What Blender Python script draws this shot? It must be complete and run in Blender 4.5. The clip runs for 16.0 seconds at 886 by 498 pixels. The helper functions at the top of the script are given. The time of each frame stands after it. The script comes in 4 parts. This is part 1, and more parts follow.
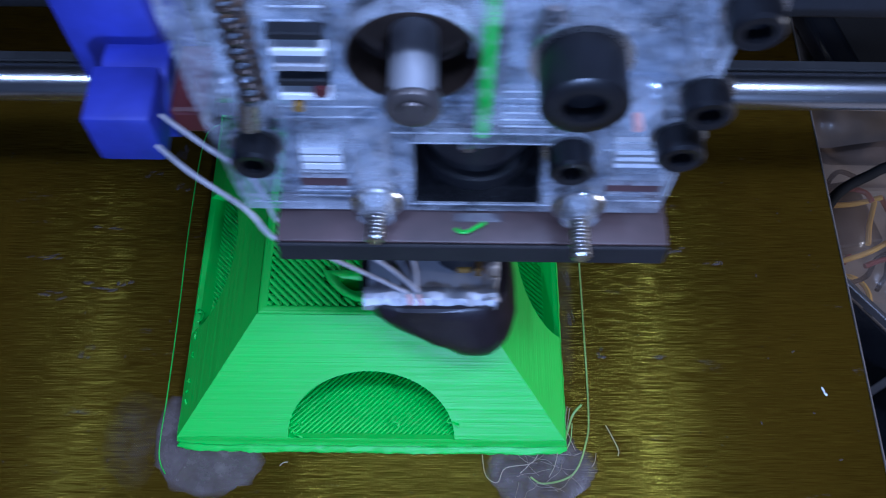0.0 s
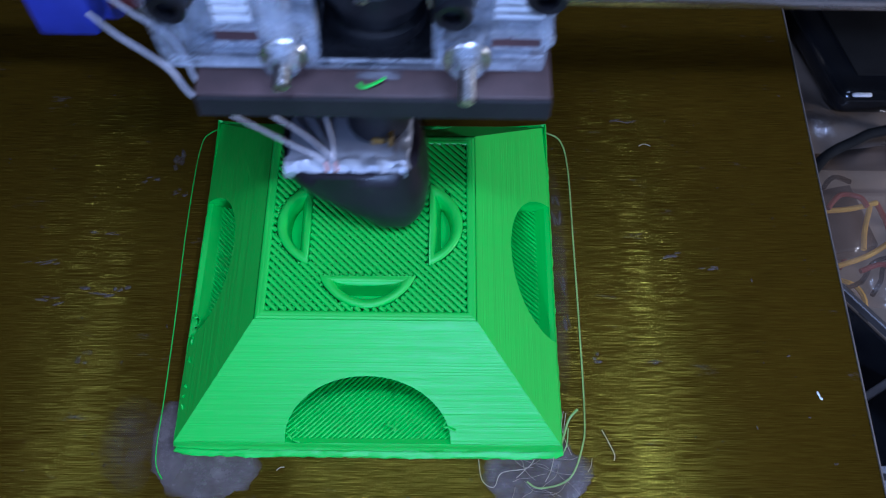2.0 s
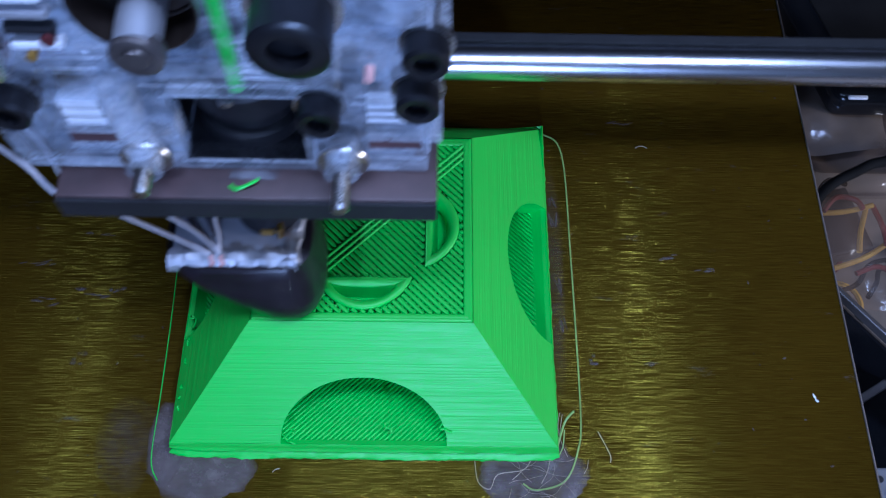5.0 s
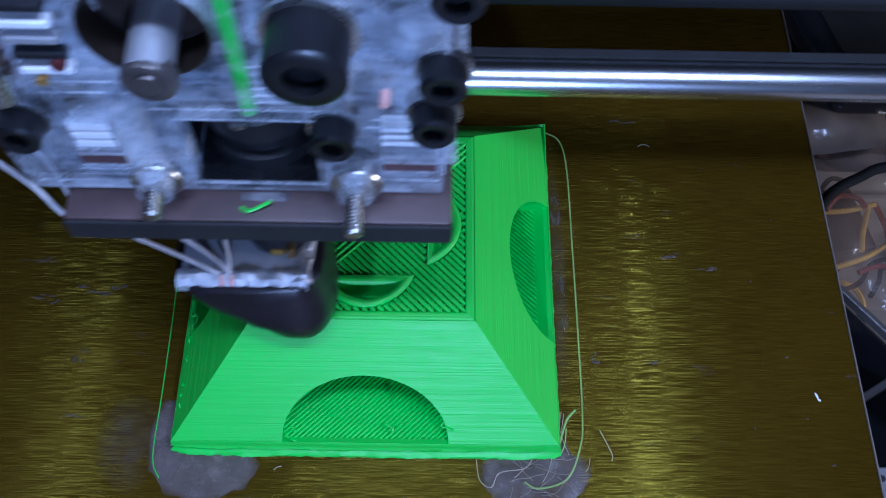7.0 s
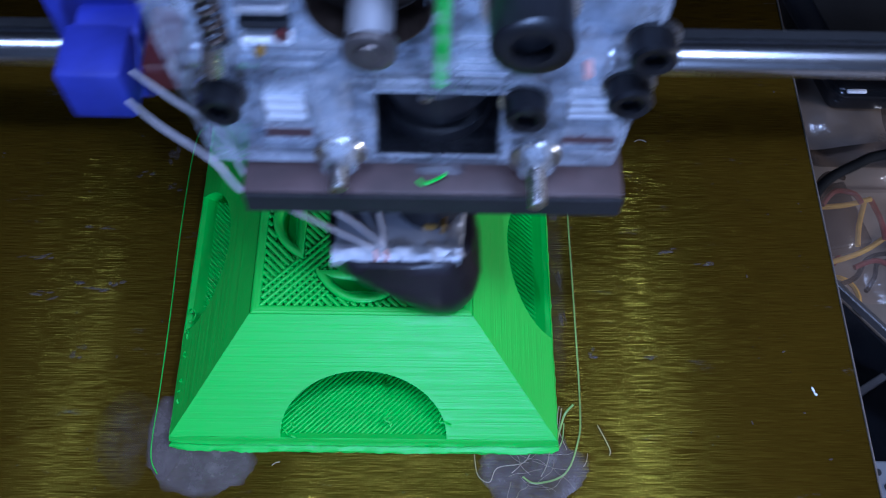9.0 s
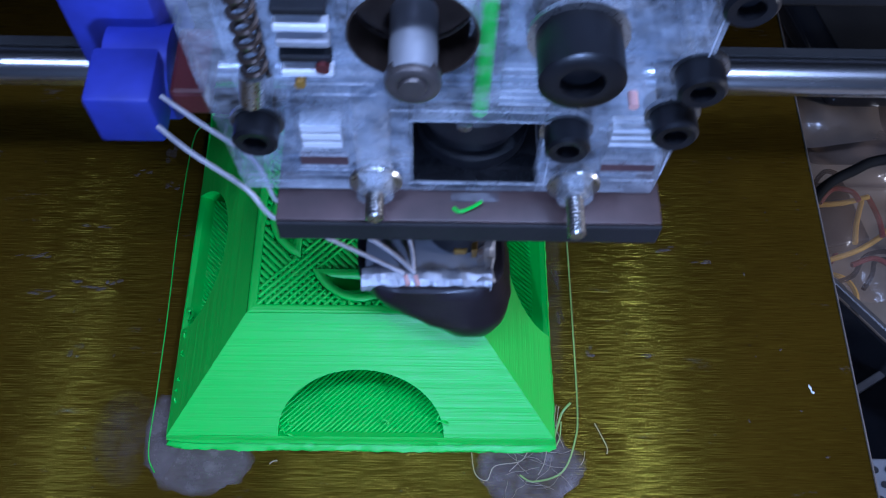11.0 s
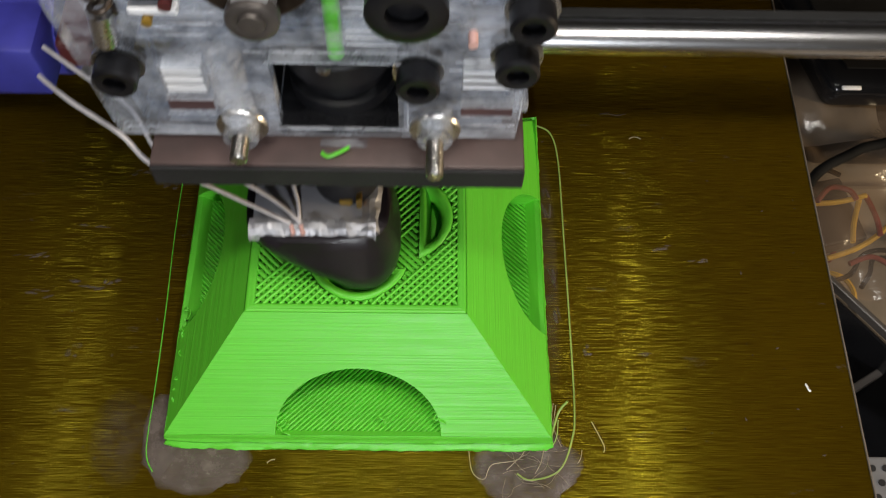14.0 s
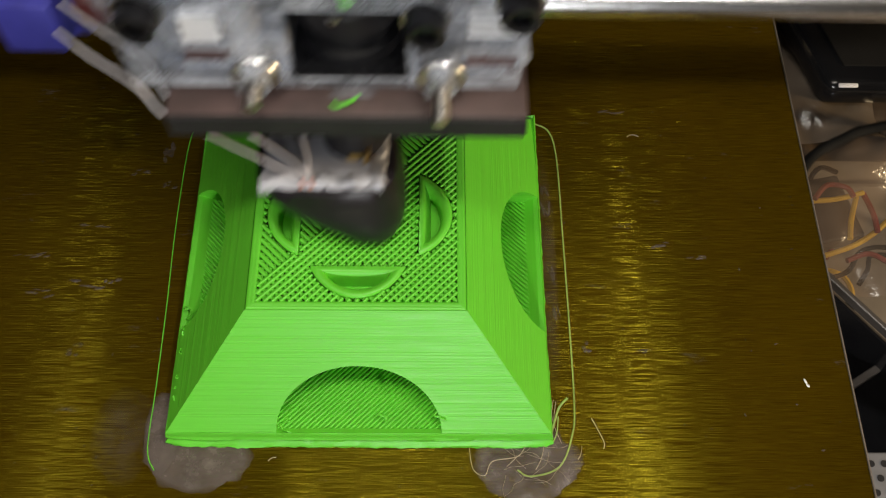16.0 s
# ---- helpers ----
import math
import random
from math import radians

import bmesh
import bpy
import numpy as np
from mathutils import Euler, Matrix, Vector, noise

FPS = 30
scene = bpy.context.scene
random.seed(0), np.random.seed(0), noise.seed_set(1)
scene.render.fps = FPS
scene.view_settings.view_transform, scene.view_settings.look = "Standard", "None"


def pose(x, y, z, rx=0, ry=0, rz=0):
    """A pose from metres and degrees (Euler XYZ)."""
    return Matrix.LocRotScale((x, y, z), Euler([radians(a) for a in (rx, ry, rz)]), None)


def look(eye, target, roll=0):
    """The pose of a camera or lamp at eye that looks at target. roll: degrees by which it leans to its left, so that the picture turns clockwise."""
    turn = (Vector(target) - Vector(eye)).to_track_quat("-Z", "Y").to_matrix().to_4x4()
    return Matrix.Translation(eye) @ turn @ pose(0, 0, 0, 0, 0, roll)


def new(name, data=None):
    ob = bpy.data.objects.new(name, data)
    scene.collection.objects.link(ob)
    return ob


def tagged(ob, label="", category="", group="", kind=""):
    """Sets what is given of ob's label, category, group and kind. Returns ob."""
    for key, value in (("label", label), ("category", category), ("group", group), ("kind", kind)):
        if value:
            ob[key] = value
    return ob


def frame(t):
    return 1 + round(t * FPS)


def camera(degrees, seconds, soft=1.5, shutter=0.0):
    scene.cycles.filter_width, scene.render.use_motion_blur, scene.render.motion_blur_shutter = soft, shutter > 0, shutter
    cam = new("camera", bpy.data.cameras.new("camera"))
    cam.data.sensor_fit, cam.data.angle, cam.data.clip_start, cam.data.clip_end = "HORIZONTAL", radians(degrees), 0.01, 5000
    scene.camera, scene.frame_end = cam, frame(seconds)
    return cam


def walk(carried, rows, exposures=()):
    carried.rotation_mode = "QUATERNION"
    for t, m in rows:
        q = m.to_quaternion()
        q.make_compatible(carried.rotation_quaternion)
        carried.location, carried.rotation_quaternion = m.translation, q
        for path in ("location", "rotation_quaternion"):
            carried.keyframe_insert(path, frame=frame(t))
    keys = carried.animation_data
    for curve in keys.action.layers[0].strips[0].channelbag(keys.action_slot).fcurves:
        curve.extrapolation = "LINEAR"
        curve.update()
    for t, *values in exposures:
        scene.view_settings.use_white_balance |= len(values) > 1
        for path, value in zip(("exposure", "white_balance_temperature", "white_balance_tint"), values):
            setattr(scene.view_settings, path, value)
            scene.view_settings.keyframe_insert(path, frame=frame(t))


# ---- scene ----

MM = 0.001

# ---------------------------------------------------------------- camera
cam = camera(50.6, 16.0, soft=1.15, shutter=0.6)


def view(x, y, z, pitch, yaw, roll):
    return pose(x * MM, y * MM, z * MM, 0, 0, yaw) @ pose(0, 0, 0, pitch) @ pose(0, 0, 0, 0, 0, roll)


walk(cam, [(t, view(*v)) for t, *v in (
    (0, 15.41, -106.90, 219.37, 27.637, -0.408, 1.056), (0.5, 15.50, -107.03, 219.63, 27.756, -0.516, 1.134), (1, 15.60, -107.08, 219.72, 27.851, -0.582, 1.181),
    (1.5, 15.62, -107.19, 219.74, 27.929, -0.661, 1.248), (2, 15.63, -107.30, 219.81, 27.989, -0.753, 1.328), (2.5, 15.59, -107.23, 219.84, 28.014, -0.878, 1.437),
    (3, 15.53, -107.21, 219.78, 28.042, -1.003, 1.567), (3.5, 15.60, -107.38, 219.76, 28.089, -1.094, 1.664), (4, 15.72, -107.48, 219.90, 28.109, -1.192, 1.739),
    (6.5, 15.18, -107.02, 219.31, 28.058, -1.204, 1.987), (7, 15.42, -107.17, 219.52, 27.976, -1.062, 1.843), (7.5, 15.54, -107.39, 219.58, 27.930, -1.026, 1.745),
    (8, 15.36, -107.44, 219.53, 27.869, -1.190, 1.853), (8.5, 15.14, -107.41, 219.54, 27.796, -1.416, 2.041), (9, 14.98, -107.41, 219.58, 27.752, -1.633, 2.223),
    (11.5, 15.54, -107.12, 219.84, 27.572, -1.791, 2.308), (12, 15.68, -107.46, 219.84, 27.613, -1.791, 2.291), (12.5, 15.87, -107.62, 219.83, 27.636, -1.769, 2.241),
    (13, 16.04, -107.57, 219.87, 27.618, -1.754, 2.212), (13.5, 16.09, -107.43, 220.01, 27.572, -1.772, 2.230), (14, 16.08, -107.39, 220.12, 27.548, -1.799, 2.240),
    (14.5, 15.92, -107.62, 220.09, 27.575, -1.876, 2.258), (15, 15.63, -108.00, 220.17, 27.587, -2.015, 2.293), (15.5, 15.45, -108.33, 220.37, 27.584, -2.131, 2.304),
    (16, 15.59, -108.59, 220.38, 27.648, -2.112, 2.233),
)], exposures=(
    (0.0, -0.14, 4040, 22), (11.0, -0.14, 4040, 22), (12.3, -0.06, 4130, 20), (13.2, -0.04, 5100, 13), (14.0, 0.0, 6500, 9), (16.0, 0.0, 6850, 9),
))

# ---------------------------------------------------------------- light
world = bpy.data.worlds.new("room_air")
scene.world = world
world.use_nodes = True
world.node_tree.nodes["Background"].inputs[0].default_value = (1.0, 0.74, 0.48, 1)
world.node_tree.nodes["Background"].inputs[1].default_value = 0.08


def area_lamp(name, eye, target, sx, sy, watts, color=(1.0, 0.95, 0.88)):
    data = bpy.data.lights.new(name, "AREA")
    data.shape, data.size, data.size_y, data.energy, data.color = "RECTANGLE", sx, sy, watts, color
    ob = new(name, data)
    ob.matrix_world = look(eye, target)
    return ob


def overhead_lamp(x, y, z, sx, sy, watts):
    """A narrow lamp bar that runs from front to back over the bed, tipped towards its middle."""
    ob = area_lamp("led_lamp", (x, y, z), (0, 0, 0), sx, sy, watts)
    ob.matrix_world = pose(x, y, z, 0, math.degrees(math.atan2(x, z)), 0)


# cool lamps in front: a bright one and a weaker one on the right, one on the left, a row of small emitters between them; a warm room lamp at the side
COOL, WARM = (0.93, 0.96, 1.0), (1.0, 0.76, 0.46)
overhead_lamp(0.166, -0.07, 0.44, 0.012, 0.12, 0.50)
overhead_lamp(0.122, -0.10, 0.44, 0.012, 0.12, 0.18)
overhead_lamp(-0.226, -0.06, 0.42, 0.03, 0.12, 0.20)
area_lamp("led_lamp", (0.03, -0.42, 0.155), (0.0, -0.02, 0.03), 0.02, 0.03, 0.94, COOL)
area_lamp("room_lamp", (0.62, -0.10, 0.12), (0.0, 0.0, 0.03), 0.05, 0.05, 2.1, WARM)
for lx in (-0.063, -0.029, 0.005, 0.041):
    overhead_lamp(lx, -0.09, 0.42, 0.008, 0.03, 0.16)

# ---------------------------------------------------------------- materials


class Mat:
    """A node material with object coordinates and a few shorthands."""

    def __init__(self, name, color=(0.5, 0.5, 0.5), rough=0.5, metal=0.0, **inputs):
        self.m = bpy.data.materials.new(name)
        self.m.use_nodes = True
        self.n, self.l = self.m.node_tree.nodes, self.m.node_tree.links
        self.b = self.n["Principled BSDF"]
        self.b.inputs["Base Color"].default_value = (*color, 1)
        self.b.inputs["Roughness"].default_value = rough
        self.b.inputs["Metallic"].default_value = metal
        for k, v in inputs.items():
            self.b.inputs[k.replace("_", " ")].default_value = v
        self.co = None
        self.last_bump = None

    def coords(self, scale=(1, 1, 1), rot=(0, 0, 0)):
        if self.co is None:
            self.co = self.n.new("ShaderNodeTexCoord")
        mp = self.n.new("ShaderNodeMapping")
        mp.inputs["Scale"].default_value = scale
        mp.inputs["Rotation"].default_value = rot
        self.l.new(self.co.outputs["Object"], mp.inputs["Vector"])
        return mp.outputs[0]

    def noise(self, scale, detail=4, rough=0.6, stretch=(1, 1, 1), rot=(0, 0, 0)):
        t = self.n.new("ShaderNodeTexNoise")
        t.inputs["Scale"].default_value, t.inputs["Detail"].default_value, t.inputs["Roughness"].default_value = scale, detail, rough
        self.l.new(self.coords(stretch, rot), t.inputs["Vector"])
        return t.outputs["Fac"]

    def ramp(self, fac, *stops):
        r = self.n.new("ShaderNodeValToRGB")
        r.color_ramp.elements[0].position, r.color_ramp.elements[1].position = stops[0][0], stops[-1][0]
        r.color_ramp.elements[0].color, r.color_ramp.elements[1].color = (*stops[0][1], 1), (*stops[-1][1], 1)
        for p, c in stops[1:-1]:
            r.color_ramp.elements.new(p).color = (*c, 1)
        self.l.new(fac, r.inputs[0])
        return r.outputs[0]

    def color(self, out):
        self.l.new(out, self.b.inputs["Base Color"])
        return self

    def mix(self, fac, a, b):
        x = self.n.new("ShaderNodeMix")
        x.data_type = "RGBA"
        self.l.new(fac, x.inputs[0])
        for k, s in ((6, a), (7, b)):
            if isinstance(s, tuple):
                x.inputs[k].default_value = (*s, 1)
            else:
                self.l.new(s, x.inputs[k])
        return x.outputs[2]

    def rough(self, fac, lo, hi):
        r = self.n.new("ShaderNodeMapRange")
        r.inputs[3].default_value, r.inputs[4].default_value = lo, hi
        self.l.new(fac, r.inputs[0])
        self.l.new(r.outputs[0], self.b.inputs["Roughness"])
        return self

    def bump(self, fac, strength=0.3, dist=0.0003):
        b = self.n.new("ShaderNodeBump")
        b.inputs["Strength"].default_value, b.inputs["Distance"].default_value = strength, dist
        self.l.new(fac, b.inputs["Height"])
        if self.last_bump:
            self.l.new(self.last_bump, b.inputs["Normal"])
        self.last_bump = b.outputs[0]
        self.l.new(self.last_bump, self.b.inputs["Normal"])
        return self


def plain(name, color, rough=0.5, metal=0.0, grain=900, vary=0.25, relief=0.15, **inputs):
    """A surface with grain at two scales, slight relief and uneven gloss."""
    m = Mat(name, color, rough, metal, **inputs)
    big, small = m.noise(grain / 12), m.noise(grain)
    lo = tuple(c * (1 - vary) for c in color)
    hi = tuple(min(1, c * (1 + vary)) for c in color)
    m.color(m.ramp(big, (0.3, lo), (0.7, hi)))
    m.rough(small, max(0.02, rough - 0.1), min(1, rough + 0.12))
    m.bump(small, relief, 0.00008)
    return m.m


def filament_material(name, layers):
    m = Mat(name, (0.16, 0.55, 0.05), 0.42, Specular_IOR_Level=0.45)
    m.b.inputs["Subsurface Weight"].default_value = 0.12
    m.b.inputs["Subsurface Radius"].default_value = (0.0008, 0.0025, 0.0008)
    big = m.noise(60, 3)
    streak = m.noise(1, 3, 0.7, (18, 18, 2600))
    broad = m.noise(1, 3, 0.6, (9, 9, 700))
    tone = m.mix(streak, m.ramp(big, (0.3, (0.092, 0.45, 0.024)), (0.7, (0.110, 0.53, 0.030))), (0.129, 0.62, 0.038))
    if layers:
        tone = m.mix(m.ramp(broad, (0.35, (0, 0, 0)), (0.68, (1, 1, 1))), tone, (0.118, 0.58, 0.034))
        w = m.n.new("ShaderNodeTexWave")
        w.wave_type, w.bands_direction, w.wave_profile = "BANDS", "Z", "SIN"
        w.inputs["Scale"].default_value = 2 * math.pi / 20 / 0.0003 * 0.5
        w.inputs["Distortion"].default_value = 0.0
        m.l.new(m.coords(), w.inputs["Vector"])
        m.bump(w.outputs["Fac"], 0.09, 0.00006)
        m.bump(streak, 0.5, 0.0002)
        m.bump(broad, 0.35, 0.0006)
    m.color(tone)
    m.bump(m.noise(2500, 2), 0.12, 0.00005)
    m.rough(m.noise(400), 0.34, 0.52)
    return m.m


def bed_material():
    """Amber polyimide film over a brushed metal plate."""
    m = Mat("amber_film_on_brushed_metal", (0.04, 0.032, 0.002), 0.15, 0.0, Specular_IOR_Level=0.42)
    m.b.inputs["Specular Tint"].default_value = (1.0, 0.84, 0.05, 1)
    brush = m.noise(1, 3, 0.6, (150, 5000, 1))
    brush2 = m.noise(1, 3, 0.6, (60, 1600, 1))
    cloud = m.noise(26, 5)
    amber = m.ramp(cloud, (0.3, (0.034, 0.0185, 0.0007)), (0.7, (0.051, 0.0285, 0.0010)))
    bright = m.ramp(brush2, (0.3, (0.039, 0.0230, 0.0009)), (0.7, (0.058, 0.0360, 0.0014)))
    film = m.mix(m.ramp(brush, (0.42, (0, 0, 0)), (0.62, (1, 1, 1))), amber, bright)
    # pale rubbed residue, mostly in drifting streaks
    smear = m.ramp(m.noise(1, 6, 0.75, (46, 150, 1)), (0.63, (0, 0, 0)), (0.74, (0.5, 0.5, 0.5)))
    m.color(m.mix(smear, film, (0.13, 0.115, 0.11)))
    # some of the brushed lines are polished, others dull
    m.rough(m.ramp(m.noise(1, 3, 0.6, (220, 5200, 1)), (0.30, (0, 0, 0)), (0.70, (1, 1, 1))), 0.09, 0.27)
    # brushing runs along x, so the surface tilts along y alone
    fine = m.noise(1, 2, 0.6, (110, 11000, 1))
    coarse = m.noise(1, 3, 0.6, (85, 4200, 1))
    tilt = []
    for out, gain in ((fine, 2.4), (coarse, 0.3)):
        k = m.n.new("ShaderNodeMath")
        k.operation = "MULTIPLY_ADD"
        k.inputs[1].default_value, k.inputs[2].default_value = gain, -0.5 * gain
        m.l.new(out, k.inputs[0])
        tilt.append(k)
    add = m.n.new("ShaderNodeMath")
    add.operation = "ADD"
    m.l.new(tilt[0].outputs[0], add.inputs[0])
    m.l.new(tilt[1].outputs[0], add.inputs[1])
    facing = m.n.new("ShaderNodeCombineXYZ")
    facing.inputs[2].default_value = 1.0
    m.l.new(add.outputs[0], facing.inputs[1])
    unit = m.n.new("ShaderNodeVectorMath")
    unit.operation = "NORMALIZE"
    m.l.new(facing.outputs[0], unit.inputs[0])
    m.l.new(unit.outputs[0], m.b.inputs["Normal"])
    return m.m


def acrylic_material(name, haze_lo, haze_hi, rough=0.2):
    """Laser-cut clear acrylic with hazy, scuffed faces."""
    m = Mat(name, (0.80, 0.82, 0.88), rough, 0.0, Specular_IOR_Level=0.7)
    m.rough(m.noise(260, 4), max(0.04, rough - 0.12), rough + 0.16)
    m.bump(m.noise(120, 5), 0.35, 0.0006)
    clear = m.n.new("ShaderNodeBsdfTransparent")
    clear.inputs[0].default_value = (0.93, 0.95, 0.98, 1)
    mix = m.n.new("ShaderNodeMixShader")
    rng = m.n.new("ShaderNodeMapRange")
    rng.inputs[1].default_value, rng.inputs[2].default_value, rng.inputs[3].default_value, rng.inputs[4].default_value = 0.43, 0.64, haze_lo, haze_hi
    m.l.new(m.noise(70, 6, 0.75, (1, 1, 1.9)), rng.inputs[0])
    m.l.new(rng.outputs[0], mix.inputs[0])
    m.l.new(clear.outputs[0], mix.inputs[1])
    m.l.new(m.b.outputs[0], mix.inputs[2])
    m.l.new(mix.outputs[0], m.n["Material Output"].inputs[0])
    return m.m


def clear_film_material(name, tint, haze):
    m = Mat(name, tint, 0.18, 0.0, Specular_IOR_Level=0.7)
    clear = m.n.new("ShaderNodeBsdfTransparent")
    mix = m.n.new("ShaderNodeMixShader")
    mix.inputs[0].default_value = haze
    m.l.new(clear.outputs[0], mix.inputs[1])
    m.l.new(m.b.outputs[0], mix.inputs[2])
    m.l.new(mix.outputs[0], m.n["Material Output"].inputs[0])
    m.bump(m.noise(60, 4), 0.5, 0.002)
    return m.m


def steel_material():
    """Ground and polished rod steel with faint lengthwise wear."""
    m = Mat("polished_steel", (0.78, 0.78, 0.80), 0.15, 1.0)
    m.rough(m.noise(1, 3, 0.6, (25, 900, 900)), 0.22, 0.31)
    return m.m


GREEN = filament_material("green_filament_layers", True)
GREEN_BEAD = filament_material("green_filament_bead", False)
BED = bed_material()
BED_EDGE = plain("scuffed_plate_edge", (0.17, 0.14, 0.115), 0.5, 0.3)
ACRYLIC = acrylic_material("hazy_clear_acrylic", 0.02, 0.34)
ACRYLIC_BACK = acrylic_material("scuffed_acrylic", 0.04, 0.66, 0.25)
ACRYLIC_EDGE = acrylic_material("cut_acrylic_edge", 0.2, 0.6, 0.22)
FROST = acrylic_material("frosted_edge_line", 0.15, 0.75, 0.3)
ALUMINIUM = plain("dull_aluminium", (0.55, 0.55, 0.58), 0.45, 0.7, grain=700, vary=0.12, relief=0.2)
CAP_STEEL = plain("worn_dark_steel", (0.16, 0.14, 0.13), 0.35, 0.6, grain=900, vary=0.4)
GEAR = plain("dark_bronze_gear", (0.06, 0.045, 0.035), 0.4, 0.7, grain=900)
AMBER = plain("amber_tape", (0.22, 0.13, 0.015), 0.35, grain=900)
BLACK_OXIDE = plain("black_oxide_steel", (0.009, 0.009, 0.011), 0.32, 0.2, grain=2000)
BLACK_PLASTIC = plain("black_plastic", (0.008, 0.008, 0.01), 0.45, grain=1500)
RUBBER = plain("black_rubber", (0.02, 0.02, 0.021), 0.7, grain=1500)
CHROME = steel_material()
ZINC = plain("zinc_plated_steel", (0.62, 0.61, 0.60), 0.28, 1.0, grain=1500, vary=0.15)
BRASS = plain("brass", (0.62, 0.40, 0.10), 0.3, 1.0, grain=1500)
COPPER = plain("bright_copper", (0.85, 0.50, 0.46), 0.45, 0.4, grain=1500)
PLATE = plain("dark_brown_laminate", (0.075, 0.046, 0.042), 0.45, grain=700, vary=0.35)
SLOT_BROWN = plain("reddish_brown_board", (0.095, 0.05, 0.05), 0.5, grain=700)
PLATE_EDGE = plain("near_black_edge", (0.011, 0.009, 0.010), 0.7, grain=1200, vary=0.4)
BLOCK_TOP = plain("dull_silver_tape", (0.42, 0.42, 0.46), 0.5, 0.2, grain=500, vary=0.15, relief=0.4)
INSULATION = plain("black_insulation_tape", (0.012, 0.009, 0.012), 0.34, grain=900, vary=0.4, relief=0.4)
FOIL = plain("wrinkled_silver_tape", (0.44, 0.44, 0.47), 0.48, 0.55, grain=420, vary=0.2, relief=0.7)
BLUE = plain("blue_printed_plastic", (0.045, 0.045, 0.33), 0.5, grain=900)
WIRE_WHITE = plain("white_wire_sleeve", (0.50, 0.47, 0.48), 0.5, grain=1500)
WIRE_RED = plain("dark_red_wire", (0.22, 0.02, 0.015), 0.5, grain=1500)
WIRE_YELLOW = plain("yellow_wire", (0.62, 0.36, 0.02), 0.5, grain=1500)
WIRE_BLACK = plain("black_cable", (0.008, 0.008, 0.008), 0.8, grain=1500, Specular_IOR_Level=0.12)
def glue_material(name, tones, lo, hi, faded=True):
    """A dried film: cloudy, see-through in places, thinning out towards its rim."""
    m = Mat(name, tones[1], 0.5)
    m.color(m.ramp(m.noise(190, 6, 0.65), (0.32, tones[0]), (0.55, tones[1]), (0.75, tones[2])))
    m.rough(m.noise(700), 0.35, 0.65)
    m.bump(m.noise(400, 4), 0.35, 0.0002)
    clear = m.n.new("ShaderNodeBsdfTransparent")
    mix = m.n.new("ShaderNodeMixShader")
    rng = m.n.new("ShaderNodeMapRange")
    rng.inputs[1].default_value, rng.inputs[2].default_value, rng.inputs[3].default_value, rng.inputs[4].default_value = 0.3, 0.68, lo, hi
    m.l.new(m.noise(170, 5, 0.7), rng.inputs[0])
    out = rng.outputs[0]
    if faded:
        mid = m.n.new("ShaderNodeVectorMath")
        mid.operation = "SUBTRACT"
        mid.inputs[1].default_value = (0.5, 0.5, 0.5)
        m.coords()
        m.l.new(m.co.outputs["Generated"], mid.inputs[0])
        flat = m.n.new("ShaderNodeVectorMath")
        flat.operation = "MULTIPLY"
        flat.inputs[1].default_value = (1, 1, 0)
        m.l.new(mid.outputs[0], flat.inputs[0])
        size = m.n.new("ShaderNodeVectorMath")
        size.operation = "LENGTH"
        m.l.new(flat.outputs[0], size.inputs[0])
        rim = m.n.new("ShaderNodeMapRange")
        rim.inputs[1].default_value, rim.inputs[2].default_value, rim.inputs[3].default_value, rim.inputs[4].default_value = 0.52, 0.40 if lo > 0.2 else 0.22, 0.0, 1.0
        m.l.new(size.outputs["Value"], rim.inputs[0])
        both = m.n.new("ShaderNodeMath")
        both.operation = "MULTIPLY"
        m.l.new(out, both.inputs[0])
        m.l.new(rim.outputs[0], both.inputs[1])
        out = both.outputs[0]
    m.l.new(out, mix.inputs[0])
    m.l.new(clear.outputs[0], mix.inputs[1])
    m.l.new(m.b.outputs[0], mix.inputs[2])
    m.l.new(mix.outputs[0], m.n["Material Output"].inputs[0])
    return m.m


GLUE_TONES = ((0.10, 0.076, 0.062), (0.145, 0.112, 0.094), (0.23, 0.185, 0.155))
GLUE = glue_material("dried_glue_film", GLUE_TONES, 0.4, 0.85)
GLUE_DARK = glue_material("dirty_glue_film", ((0.085, 0.058, 0.05), (0.15, 0.115, 0.104), (0.27, 0.235, 0.22)), 0.25, 0.82)
GLUE_THIN = glue_material("thin_glue_film", GLUE_TONES, 0.0, 0.24)
SMEAR = glue_material("dried_smear", GLUE_TONES, 0.08, 0.55, faded=False)
STRAND = plain("pale_green_strand", (0.27, 0.36, 0.09), 0.4, grain=900)
STRING = plain("stringy_filament", (0.34, 0.27, 0.19), 0.5, grain=900)
TABLE = plain("grey_worktop", (0.22, 0.19, 0.16), 0.55, grain=240, vary=0.3)
WALL = plain("painted_wall", (0.20, 0.19, 0.18), 0.8, grain=40, vary=0.12)
BAG_DULL = clear_film_material("cloudy_plastic", (0.15, 0.12, 0.095), 0.85)
BAG = clear_film_material("crumpled_clear_plastic", (0.25, 0.18, 0.13), 0.38)
TRAY_RIM = plain("pale_tray_rim", (0.075, 0.066, 0.06), 0.3, grain=600, vary=0.2)
MATT_BLACK = plain("matt_black_plastic", (0.008, 0.007, 0.006), 0.7, grain=900, Specular_IOR_Level=0.15)
GLOSS_BLACK = plain("glossy_black_case", (0.008, 0.008, 0.009), 0.16, grain=900)
RED_DARK = plain("dark_red_plastic", (0.075, 0.012, 0.012), 0.5, grain=900)
